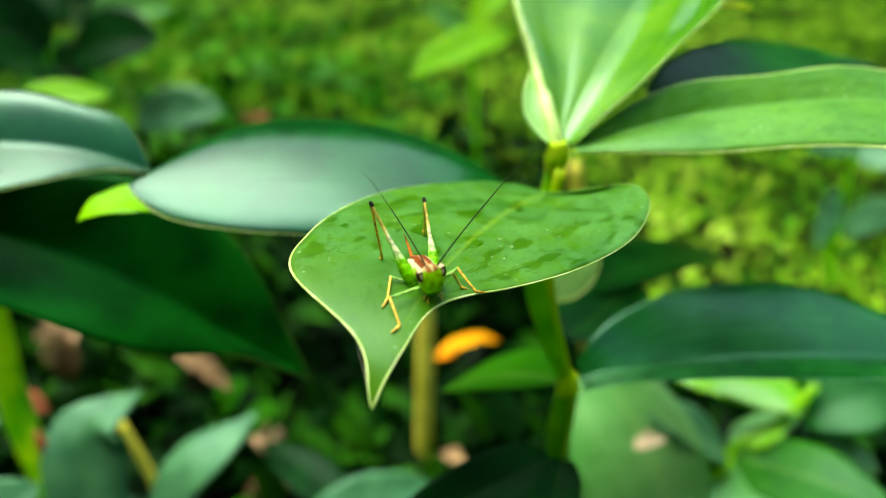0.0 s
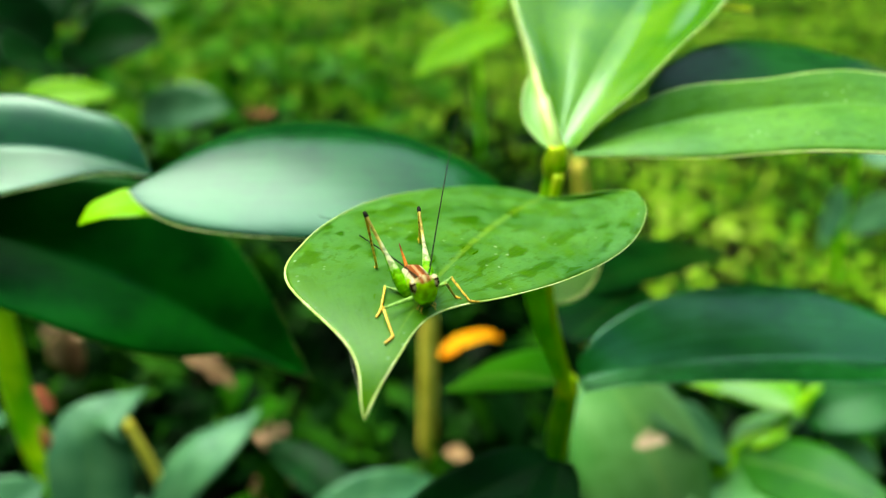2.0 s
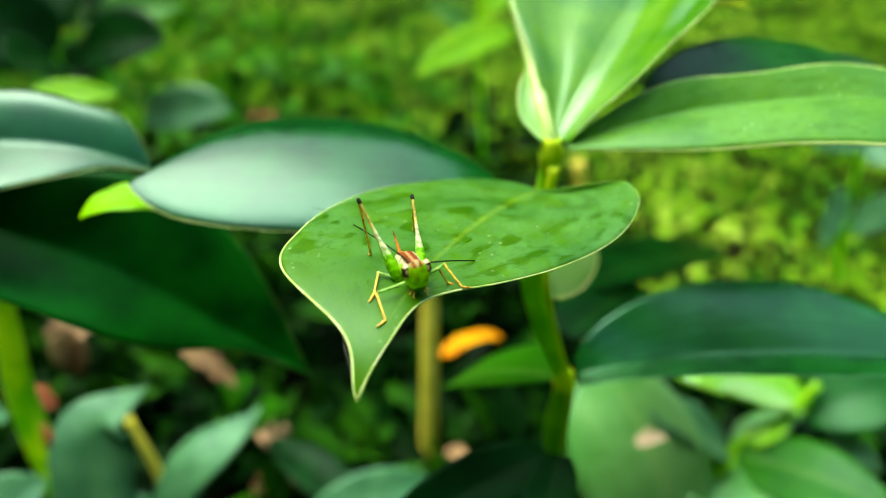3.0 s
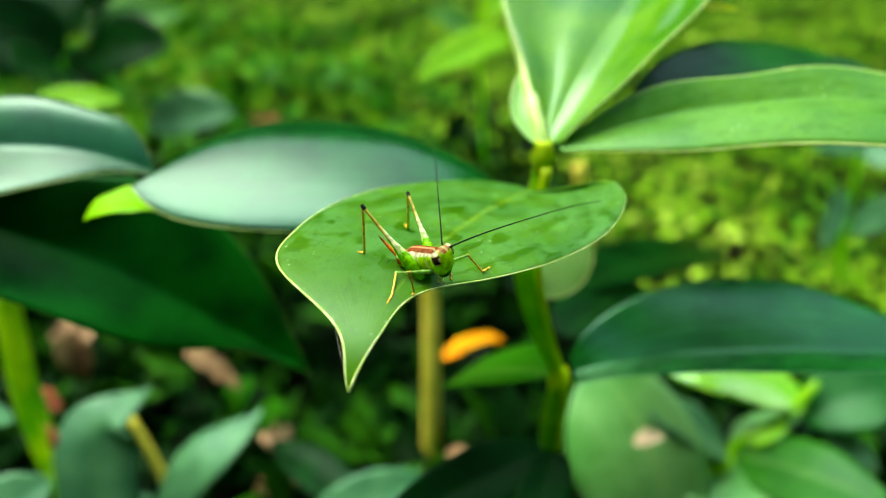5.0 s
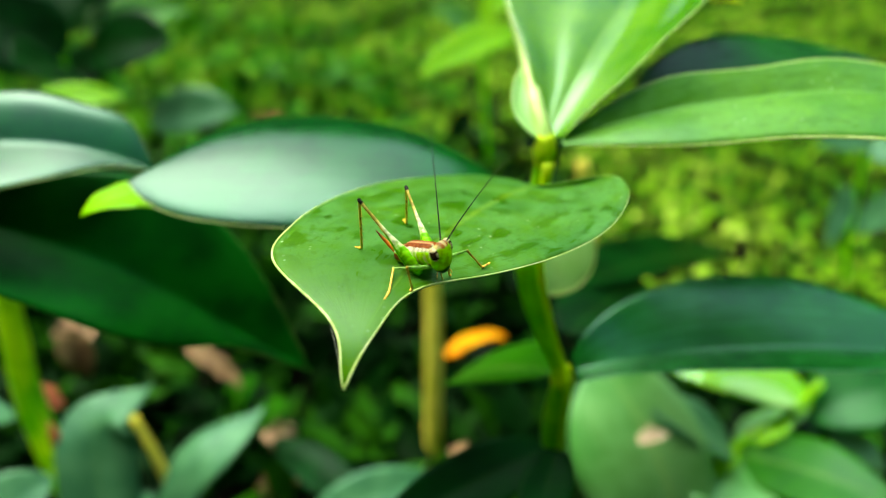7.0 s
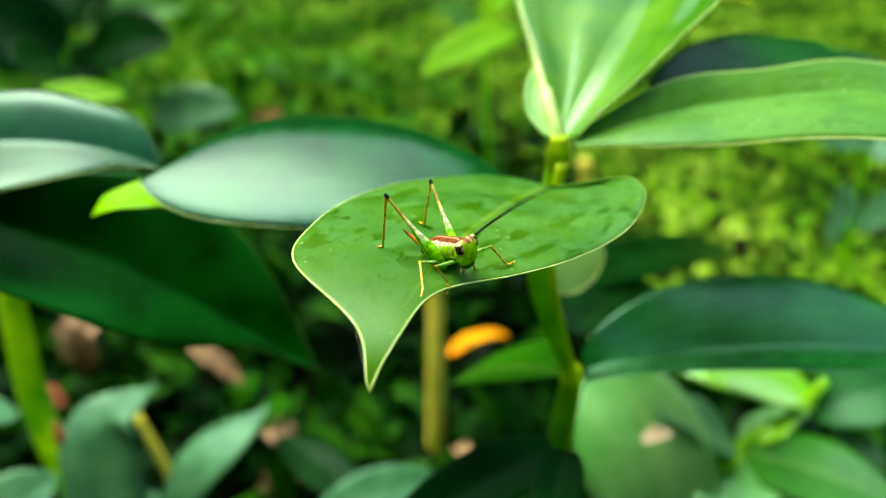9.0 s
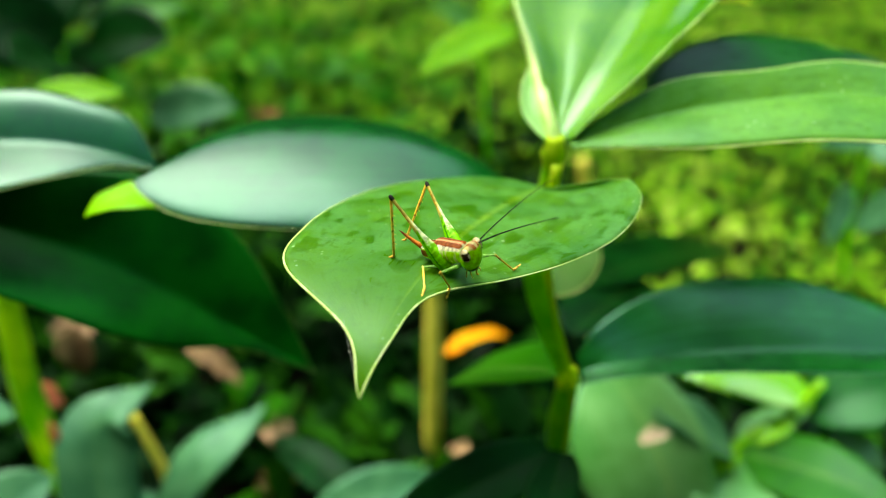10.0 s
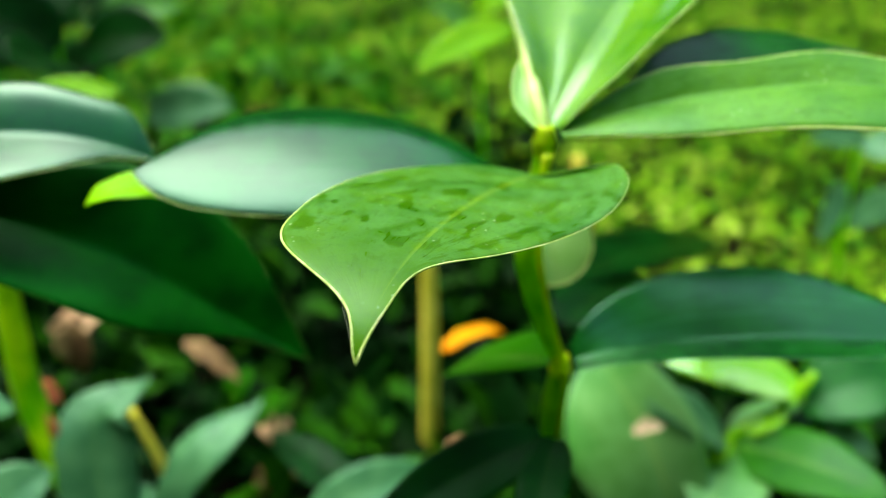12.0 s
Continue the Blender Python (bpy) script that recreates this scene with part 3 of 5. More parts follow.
shaped_leaf(plant, LEAF_RICH, bend=[(0.0361, 0.1398, 0.2718), (0.0497, 0.1400, 0.2787), (0.1058, 0.1353, 0.2863), (0.1393, 0.1247, 0.2882)], roll=(0, 0), left=[0.0025, 0.0109, 0.0174, 0.0210, 0.0209, 0.0109, 0.0000], right=[0.0065, 0.0076, 0.0094, 0.0108, 0.0115, 0.0082, 0.0000], left_lift=(0.8, -0.55, 0.1, -0.35), right_lift=(0.3, 0, 0, 0), label="broad dark green leaf", edge=0.00004, seed=7)
shaped_leaf(plant, LEAF_PALE, bend=[(0.0207, 0.1348, 0.3421), (0.0157, 0.1392, 0.3454), (0.0175, 0.1480, 0.3501), (0.0217, 0.1603, 0.3546)], roll=(0, 0), left=[0.0035, 0.0031, 0.0026, 0.0020, 0.0010, 0.0000], right=[0.0016, 0.0028, 0.0037, 0.0033, 0.0018, 0.0000], left_lift=(0.3, 0, 0.3, 0), right_lift=(0.1, 0, 0.2, 0), label="young pale leaf sheath", edge=0.0002, wave=0.0002, seed=8)
leaf_part(plant, LEAF_YELLOW, (0.0617, 0.1765, 0.3617), (0.0752, 0.1780, 0.3601), w1=0.0028, w2=0.0024, a=0.4, b=0.5, bow=0.0, roll0=5, roll1=5, label="yellow-green leaf tip", seed=74)
# ridge coloured bright for the stem's lit right edge
adopt(tube("leaf_sheath", curve([(0.0227, 0.1324, 0.3373), (0.0219, 0.1312, 0.3298), (0.0219, 0.1318, 0.3193), (0.0227, 0.1302, 0.3111), (0.0248, 0.1304, 0.3011), (0.0272, 0.1304, 0.2925), (0.03, 0.1301, 0.2827), (0.0315, 0.1282, 0.2777), (0.0322, 0.1301, 0.2657), (0.0323, 0.1308, 0.2518)], 40), [0.0013, 0.0010, 0.0009, 0.0009, 0.0008, 0.0008, 0.0009, 0.0010, 0.0008, 0.0007], JOINT, 10), plant, "yellow-green ridge of the leaf sheath along the stem, lit edge put into its colour")
# paler skin makes up for the heart leaf's shadow on this leaf
leaf_part(plant, LEAF_PALE, (0.0290, 0.1780, 0.2980), (0.0345, 0.1620, 0.2818), w1=0.0135, w2=0.0125, a=0.4, b=0.5, bow=0.06, edge=0.0004, label="pale leaf hanging behind the stem", seed=9)
leaf_part(plant, LEAF_DEEP_SHADE, (0.0394, 0.1712, 0.2588), (0.0756, 0.2132, 0.2505), w1=0.014, w2=0.012, seed=10)
leaf_part(plant, LEAF_DEEP_SHADE, (0.0429, 0.1952, 0.2595), (0.1425, 0.2862, 0.2165), w1=0.016, w2=0.014, seed=15)
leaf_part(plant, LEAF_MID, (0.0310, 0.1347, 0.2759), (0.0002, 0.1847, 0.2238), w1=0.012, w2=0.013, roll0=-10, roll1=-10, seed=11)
leaf_part(plant, LEAF_DEEP_SHADE, (0.0274, 0.1243, 0.2592), (-0.0203, 0.1036, 0.2450), w1=0.0085, w2=0.0085, roll0=-20, roll1=-25, a=0.5, b=0.7, seed=12)
leaf_part(plant, LEAF_DEEP_SHADE, (0.0296, 0.1227, 0.2605), (0.0163, 0.0851, 0.2532), w1=0.0066, w2=0.0062, a=0.4, b=0.7, seed=13)

blemish = ball_at("blemish", (0.0050, 0.0835, 0.3451), 0.0003, FEELER_SPOT, heart_leaf)

SILK = skin_material("silk", (0.35, 0.38, 0.30), (0.5, 0.52, 0.45), 500.0, 0.4)
thread = adopt(tube("silk_thread", curve([(-0.0135, 0.0673, 0.3473), (-0.0127, 0.0645, 0.3457), (-0.0116, 0.0611, 0.3440), (-0.0112, 0.0595, 0.3432)], 14), [0.000014], SILK, 5), heart_leaf, "fine silk thread along the leaf's edge")
thread.matrix_parent_inverse = Matrix.Identity(4)

# ---- the neighbouring plant with the long dark leaves ----
left_plant = thing("broadleaf_plant", (-0.1900, 0.0200, 0.0), "broad-leaved garden plant with long dark glossy leaves", "plant", "broad-leaved plants")
adopt(tube("stem", curve([(-0.1900, 0.0200, 0.0), (-0.1846, 0.0415, 0.0890), (-0.1631, 0.1164, 0.2466), (-0.1512, 0.1398, 0.3029), (-0.1438, 0.1540, 0.3331)], 30), [0.0036, 0.003, 0.002], STEM, 12), left_plant)
shaped_leaf(left_plant, LEAF_GLOSSY, bend=[(-0.1495, 0.1462, 0.3282), (-0.1108, 0.1535, 0.3361), (-0.0912, 0.1565, 0.3334), (-0.0721, 0.1549, 0.3251)], roll=(0, 0), left=[0.0093, 0.0113, 0.0134, 0.0136, 0.0118, 0.0093, 0.0000], right=[0.0292, 0.0259, 0.0226, 0.0192, 0.0126, 0.0045, 0.0000], left_lift=(1.0, 0, -0.38, 0), right_lift=(-0.15, 0, -0.05, 0), label="dark leaf with a pale sky sheen", edge=0.00015, seed=21)
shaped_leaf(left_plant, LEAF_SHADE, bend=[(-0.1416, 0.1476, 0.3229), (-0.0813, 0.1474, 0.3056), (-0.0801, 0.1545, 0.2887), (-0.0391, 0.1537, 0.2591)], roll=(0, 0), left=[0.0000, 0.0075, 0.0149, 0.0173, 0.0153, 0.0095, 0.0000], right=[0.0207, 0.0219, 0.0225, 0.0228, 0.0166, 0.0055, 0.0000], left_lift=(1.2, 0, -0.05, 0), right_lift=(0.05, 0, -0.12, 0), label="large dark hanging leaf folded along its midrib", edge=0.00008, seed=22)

# ---- low plants round about ----
def low_plant(foot, stems, leaves, label, group="low plants"):
    """A plant of given stalks and blades, standing on the ground at foot."""
    ob = thing("low_plant", foot, label, "plant", group)
    for line, radii, mat in stems:
        adopt(tube("stalk", curve(line, 20), radii, mat, 10), ob)
    for mat, base, tip, shape in leaves:
        leaf_part(ob, mat, base, tip, n_s=24, n_v=11, **shape)
    return ob


# thick cane with blue-green leaves
low_plant((-0.1420, 0.1520, 0.0), [([(-0.1420, 0.1520, 0.0), (-0.1538, 0.1861, 0.1317), (-0.1663, 0.1986, 0.1573), (-0.177, 0.2119, 0.188), (-0.1799, 0.2218, 0.2171), (-0.18, 0.2277, 0.2361), (-0.1779, 0.2325, 0.255)], [0.0068, 0.0064, 0.0062, 0.0060, 0.0054, 0.0048, 0.0040], CANE),
          ([(-0.1354, 0.2170, 0.0679), (-0.1397, 0.2291, 0.1156), (-0.1532, 0.2398, 0.1516)], [0.0028, 0.0022], STEM_DRY)],
          [(LEAF_BLUE, (-0.1499, 0.1748, 0.1324), (-0.1277, 0.1966, 0.1485), dict(w1=0.02, w2=0.02, seed=33)),
           (LEAF_BLUE, (-0.1888, 0.1675, 0.1585), (-0.1638, 0.1905, 0.1671), dict(w1=0.014, w2=0.014, roll0=30, roll1=30, seed=34)),
           (LEAF_BLUE, (-0.2172, 0.2150, 0.1780), (-0.1949, 0.2215, 0.1695), dict(w1=0.010, w2=0.010, seed=35))],
          "low plant with a thick yellow-green cane and blue-green leaves")
cane_scar = tube("cane_scar", curve([(-0.1676, 0.2056, 0.1837), (-0.1653, 0.2028, 0.1773), (-0.1642, 0.1997, 0.1696)], 8), [0.0006, 0.0024, 0.0006], RUSSET, 8)
cane_plant = bpy.data.objects["low_plant"]
adopt(cane_scar, cane_plant, "russet scar on the cane")
shaped_leaf(cane_plant, LEAF_BLUE, bend=[(-0.1435, 0.1806, 0.1418), (-0.1555, 0.2158, 0.1943), (-0.1508, 0.2091, 0.1761), (-0.1294, 0.2255, 0.1872)], roll=(0, 0), left=[0.0149, 0.0150, 0.0150, 0.0140, 0.0105, 0.0058, 0.0000], right=[0.0137, 0.0159, 0.0171, 0.0165, 0.0137, 0.0079, 0.0000], left_lift=(0.2, 0, 0, 0), right_lift=(0.1, 0, -0.3, 0), seed=31)
shaped_leaf(cane_plant, LEAF_BLUE, bend=[(-0.1262, 0.1978, 0.1221), (-0.1169, 0.2226, 0.1523), (-0.1053, 0.2267, 0.1439), (-0.0881, 0.2451, 0.1544)], roll=(0, 0), left=[0.0111, 0.0149, 0.0174, 0.0166, 0.0130, 0.0070, 0.0000], right=[0.0055, 0.0081, 0.0108, 0.0120, 0.0101, 0.0059, 0.0000], left_lift=(0.1, 0, -0.2, 0), right_lift=(0.1, 0, -0.2, 0), seed=32)
# broad pale leaves under the dark leaf
low_plant((0.1700, 0.2030, 0.0), [([(0.1700, 0.2030, 0.0), (0.1312, 0.2124, 0.0983), (0.1368, 0.2237, 0.1447), (0.1606, 0.2294, 0.1632), (0.1738, 0.2341, 0.1802)], [0.003, 0.0026, 0.002], STEM)],
          [(LEAF_SAGE, (0.1034, 0.1861, 0.1317), (0.0727, 0.2412, 0.1859), dict(w1=0.036, w2=0.022, a=0.5, b=0.5, roll0=-30, roll1=-30, seed=41, bow=0.12)),
           (LEAF_BLUE, (0.1320, 0.2175, 0.1536), (0.0905, 0.2157, 0.1791), dict(w1=0.014, w2=0.017, roll0=-10, seed=42)),
           (LEAF_BRIGHT, (0.1715, 0.2300, 0.1680), (0.1089, 0.2612, 0.1670), dict(w1=0.012, w2=0.014, roll0=-18, roll1=-28, seed=43, bow=0.08)),
           (LEAF_LIME, (0.1333, 0.2193, 0.1508), (0.1096, 0.2006, 0.1548), dict(w1=0.0075, w2=0.0075, roll0=10, seed=38)),
           (LEAF_BRIGHT, (0.1438, 0.2210, 0.1535), (0.1602, 0.2241, 0.1643), dict(w1=0.0055, w2=0.0055, roll0=-15, seed=39)),
           # pale leaf added as the white glint on the bright leaf
           (LEAF_PALE, (0.1615, 0.2276, 0.1716), (0.1302, 0.2387, 0.1744), dict(w1=0.0058, w2=0.0058, roll0=-10, roll1=-10, seed=40)),
           (LEAF_SAGE, (0.1410, 0.2279, 0.1419), (0.1765, 0.2416, 0.1545), dict(w1=0.014, w2=0.012, roll0=-25, roll1=-25, seed=49)),
           (LEAF_MID, (0.1376, 0.2212, 0.1464), (0.1803, 0.1740, 0.1689), dict(w1=0.016, w2=0.018, roll0=20, roll1=20, seed=44)),
           (LEAF_DARK, (0.1699, 0.2291, 0.1628), (0.2224, 0.2290, 0.1815), dict(w1=0.020, w2=0.018, roll0=15, roll1=15, seed=45, bow=0.1)),
           (LEAF_SAGE, (0.1820, 0.2301, 0.1549), (0.1993, 0.2086, 0.1488), dict(w1=0.007, w2=0.007, roll0=15, roll1=15, seed=50)),
           (LEAF_SAGE, (0.1368, 0.2188, 0.1464), (0.1081, 0.1737, 0.1495), dict(w1=0.020, w2=0.016, seed=46)),
           # dark leaf put where there is a shaded gap between the leaves
           (LEAF_DEEP_SHADE, (0.1492, 0.2279, 0.1419), (0.2018, 0.2503, 0.1496), dict(w1=0.012, w2=0.012, seed=47)),
           (LEAF_BRIGHT, (0.1766, 0.2380, 0.1675), (0.2073, 0.2539, 0.1647), dict(w1=0.007, w2=0.007, roll0=-15, seed=48))],
          "low plant with broad pale green leaves")
# leaves in the middle foreground
low_plant((-0.0316, 0.2190, 0.0), [([(-0.0316, 0.2190, 0.0), (-0.0327, 0.2290, 0.0494), (-0.0370, 0.2328, 0.0932)], [0.003, 0.002], STEM)],
          [(LEAF_BLUE, (-0.0687, 0.2126, 0.0986), (-0.0027, 0.2404, 0.1053), dict(w1=0.014, w2=0.020, roll0=25, roll1=25, seed=51, bow=0.1)),
           (LEAF_MID, (-0.0250, 0.2233, 0.0780), (0.0286, 0.2391, 0.1033), dict(w1=0.016, w2=0.016, seed=52)),
           (LEAF_DEEP_SHADE, (-0.0453, 0.2457, 0.0761), (-0.1058, 0.2937, 0.0774), dict(w1=0.014, w2=0.014, seed=53))],
          "low plant with blue-green leaves close to the ground")
# small weeds among the dark stems
low_plant((-0.1500, 0.3531, 0.0000), [([(-0.1500, 0.3531, 0.0000), (-0.1430, 0.3172, 0.0700), (-0.1260, 0.3168, 0.0600)], [0.002, 0.0012], STEM)],
          [(LEAF_MID, (-0.1430, 0.3172, 0.0700), (-0.1197, 0.3257, 0.1000), dict(w1=0.011, w2=0.011, roll0=20, roll1=20, seed=55)),
           (LEAF_MID, (-0.1260, 0.3168, 0.0600), (-0.1011, 0.3189, 0.0850), dict(w1=0.010, w2=0.010, roll0=20, roll1=20, seed=56))],
          "small weed with green leaves in the shade")
# far plants at the lawn's edge
low_plant((-0.3990, 0.6470, 0.0), [([(-0.3990, 0.6470, 0.0), (-0.3410, 0.5968, 0.1851), (-0.3286, 0.5889, 0.2479)], [0.004, 0.003, 0.002], STEM)],
          [(LEAF_DEEP_SHADE, (-0.3238, 0.5787, 0.2316), (-0.3982, 0.5681, 0.2712), dict(w1=0.042, w2=0.040, roll0=-45, roll1=-45, seed=61)),
           (LEAF_DEEP_SHADE, (-0.3958, 0.6701, 0.2269), (-0.4195, 0.5960, 0.2216), dict(w1=0.036, w2=0.034, roll0=-50, roll1=-50, seed=101)),
           (LEAF_DEEP_SHADE, (-0.3685, 0.6759, 0.2362), (-0.2999, 0.6485, 0.2679), dict(w1=0.030, w2=0.030, roll0=50, roll1=50, seed=102)),
           (LEAF_DEEP_SHADE, (-0.3193, 0.6556, 0.2037), (-0.2537, 0.6295, 0.2374), dict(w1=0.030, w2=0.026, roll0=50, roll1=50, seed=103)),
           (LEAF_DEEP_SHADE, (-0.3679, 0.6273, 0.1962), (-0.2952, 0.5907, 0.2131), dict(w1=0.026, w2=0.024, roll0=45, roll1=45, seed=104)),
           (LEAF_DEEP_SHADE, (-0.4314, 0.7230, 0.2361), (-0.4723, 0.6991, 0.2733), dict(w1=0.04, w2=0.04, roll0=-50, roll1=-50, seed=105)),
           (LEAF_DEEP_SHADE, (-0.3238, 0.5736, 0.2234), (-0.3123, 0.4923, 0.2443), dict(w1=0.030, w2=0.028, roll0=-40, roll1=-40, seed=62)),
           (LEAF_DEEP_SHADE, (-0.3151, 0.5986, 0.2258), (-0.2245, 0.5636, 0.2453), dict(w1=0.032, w2=0.030, roll0=45, roll1=45, seed=63)),
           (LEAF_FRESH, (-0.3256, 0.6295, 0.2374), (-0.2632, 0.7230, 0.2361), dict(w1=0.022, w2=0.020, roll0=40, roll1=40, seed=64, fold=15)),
           (LEAF_DEEP_SHADE, (-0.3286, 0.5889, 0.2479), (-0.3359, 0.6785, 0.3158), dict(w1=0.024, w2=0.022, roll0=0, roll1=0, seed=65)),
           (LEAF_LIME, (-0.2432, 0.3833, 0.2586), (-0.1980, 0.4052, 0.2559), dict(w1=0.010, w2=0.010, roll0=35, roll1=35, seed=66)),
           (LEAF_BLUE, (-0.2604, 0.5683, 0.1773), (-0.1773, 0.5532, 0.1908), dict(w1=0.022, w2=0.022, roll0=45, roll1=45, seed=67))],
          "dark-leaved shrub at the edge of the lawn", "far plants")
low_plant((0.0560, 0.7680, 0.0), [([(0.0560, 0.7680, 0.0), (0.0339, 0.6131, 0.2113), (0.0260, 0.5759, 0.2649)], [0.003, 0.002], STEM)],
          [(LEAF_LIME, (0.0608, 0.5686, 0.2531), (-0.0191, 0.4901, 0.2408), dict(w1=0.013, w2=0.015, roll0=-35, roll1=-35, seed=71)),
           (LEAF_FRESH, (0.0306, 0.5686, 0.2531), (-0.0107, 0.5577, 0.2735), dict(w1=0.014, w2=0.014, roll0=-40, roll1=-40, seed=72)),
           (LEAF_LIME, (0.0306, 0.5735, 0.2610), (0.0665, 0.5825, 0.2944), dict(w1=0.013, w2=0.013, roll0=35, roll1=35, seed=73))],
          "plant with lime green leaves against the lawn", "far plants")
low_plant((0.4010, 0.5640, 0.0), [([(0.4010, 0.5640, 0.0), (0.3534, 0.5144, 0.0909), (0.3192, 0.4800, 0.1869)], [0.0034, 0.003, 0.002], STEM)],
          [(LEAF_BLUE, (0.3256, 0.4823, 0.1906), (0.2717, 0.4633, 0.1979), dict(w1=0.010, w2=0.012, roll0=-40, roll1=-40, seed=81)),
           (LEAF_BLUE, (0.3262, 0.4908, 0.1476), (0.2779, 0.4242, 0.1354), dict(w1=0.010, w2=0.010, roll0=-40, roll1=-40, seed=82)),
           (LEAF_BLUE, (0.3285, 0.4763, 0.1244), (0.3462, 0.4374, 0.1565), dict(w1=0.020, w2=0.020, roll0=40, roll1=40, seed=83)),
           (LEAF_BLUE, (0.3213, 0.4818, 0.1898), (0.3403, 0.4368, 0.1932), dict(w1=0.014, w2=0.014, roll0=40, roll1=40, seed=84))],
          "blue-green plant on a thin stalk", "far plants")


def upright_stalk(line, radii, label):
    ob = tube("dry_stalk", curve(line, 24), radii, STEM_DRY, 12)
    return tagged(ob, label, "stalk", "dry stalks")


upright_stalk([(-0.0086, 0.3121, 0.0126), (-0.0077, 0.3268, 0.0832), (-0.0075, 0.3422, 0.1362), (-0.0094, 0.3582, 0.1807)], [0.0062, 0.0058, 0.0054, 0.005], "yellow-green bare upright stalk")
upright_stalk([(0.1102, 0.3847, 0.0722), (0.0991, 0.3822, 0.1436), (0.0932, 0.3937, 0.1808), (0.0882, 0.4023, 0.2135)], [0.005, 0.0046, 0.004], "tan dry stalk behind the heart-shaped leaf")


def fallen_leaf(base, tip, width, mat, label, seed, **shape):
    grid, uv = blade_grid(base, tip, w1=width, w2=width, n_s=20, n_v=9, wave=0.003, seed=seed, **shape)
    ob = sheet("fallen_leaf", grid, uv, 0.0005, mat)
    return tagged(ob, label, "leaf", "fallen leaves")


fallen_leaf((0.0000, 0.3812, 0.0666), (0.0488, 0.4193, 0.0520), 0.0076, YELLOW, "bright orange-yellow fallen leaf curled on the undergrowth", 91, a=0.5, b=0.6, bow=0.12, fold=25)
fallen_leaf((-0.2167, 0.3139, 0.1476), (-0.2153, 0.3065, 0.1168), 0.012, DEAD, "dry tan leaf caught in the undergrowth", 92, fold=20)
fallen_leaf((-0.1597, 0.3232, 0.1246), (-0.1279, 0.3177, 0.0969), 0.008, DEAD, "dry tan leaf caught in the undergrowth", 93, fold=20)
fallen_leaf((-0.1152, 0.3008, 0.0322), (-0.0854, 0.3116, 0.0305), 0.012, DEAD, "dry tan leaf on the ground", 94)
fallen_leaf((0.0211, 0.3639, 0.0388), (0.0435, 0.3659, 0.0043), 0.011, RUSSET, "russet dead leaf on the ground", 95)
fallen_leaf((0.0028, 0.2969, 0.0637), (0.0177, 0.2872, 0.0671), 0.006, DEAD, "dry tan leaf on the ground", 96)
fallen_leaf((0.0805, 0.1980, 0.1791), (0.0935, 0.1999, 0.1821), 0.0045, HUSK, "shrivelled pinkish brown leaf on a green leaf", 97, fold=30)
fallen_leaf((-0.2159, 0.2644, 0.1437), (-0.2066, 0.2677, 0.1301), 0.008, RUSSET, "russet dead leaf beside the cane", 98)
fallen_leaf((-0.2849, 0.9486, 0.0309), (-0.2231, 0.9666, 0.0221), 0.006, RUSSET, "russet dead leaf lying on the lawn", 99)

DRIED = [((-0.2792, 0.4449, 0.0500), (-0.3228, 0.4169, 0.0300), 0.02, 191), ((-0.2855, 0.4255, 0.0550), (-0.2848, 0.3920, 0.0200), 0.014, 192), ((-0.2622, 0.4260, 0.0500), (-0.2886, 0.4169, 0.0300), 0.013, 193), ((-0.1249, 0.2948, 0.0200), (-0.0921, 0.2986, 0.0350), 0.013, 194), ((-0.1282, 0.3501, 0.0300), (-0.1098, 0.3329, 0.0200), 0.012, 195)]
for base, tip, width, seed in DRIED:
    fallen_leaf(base, tip, width, TAN, "curled tan dead leaf caught among dark stems", seed, fold=22, bow=0.1)

# ---- the bush-cricket ----
MM = 0.001


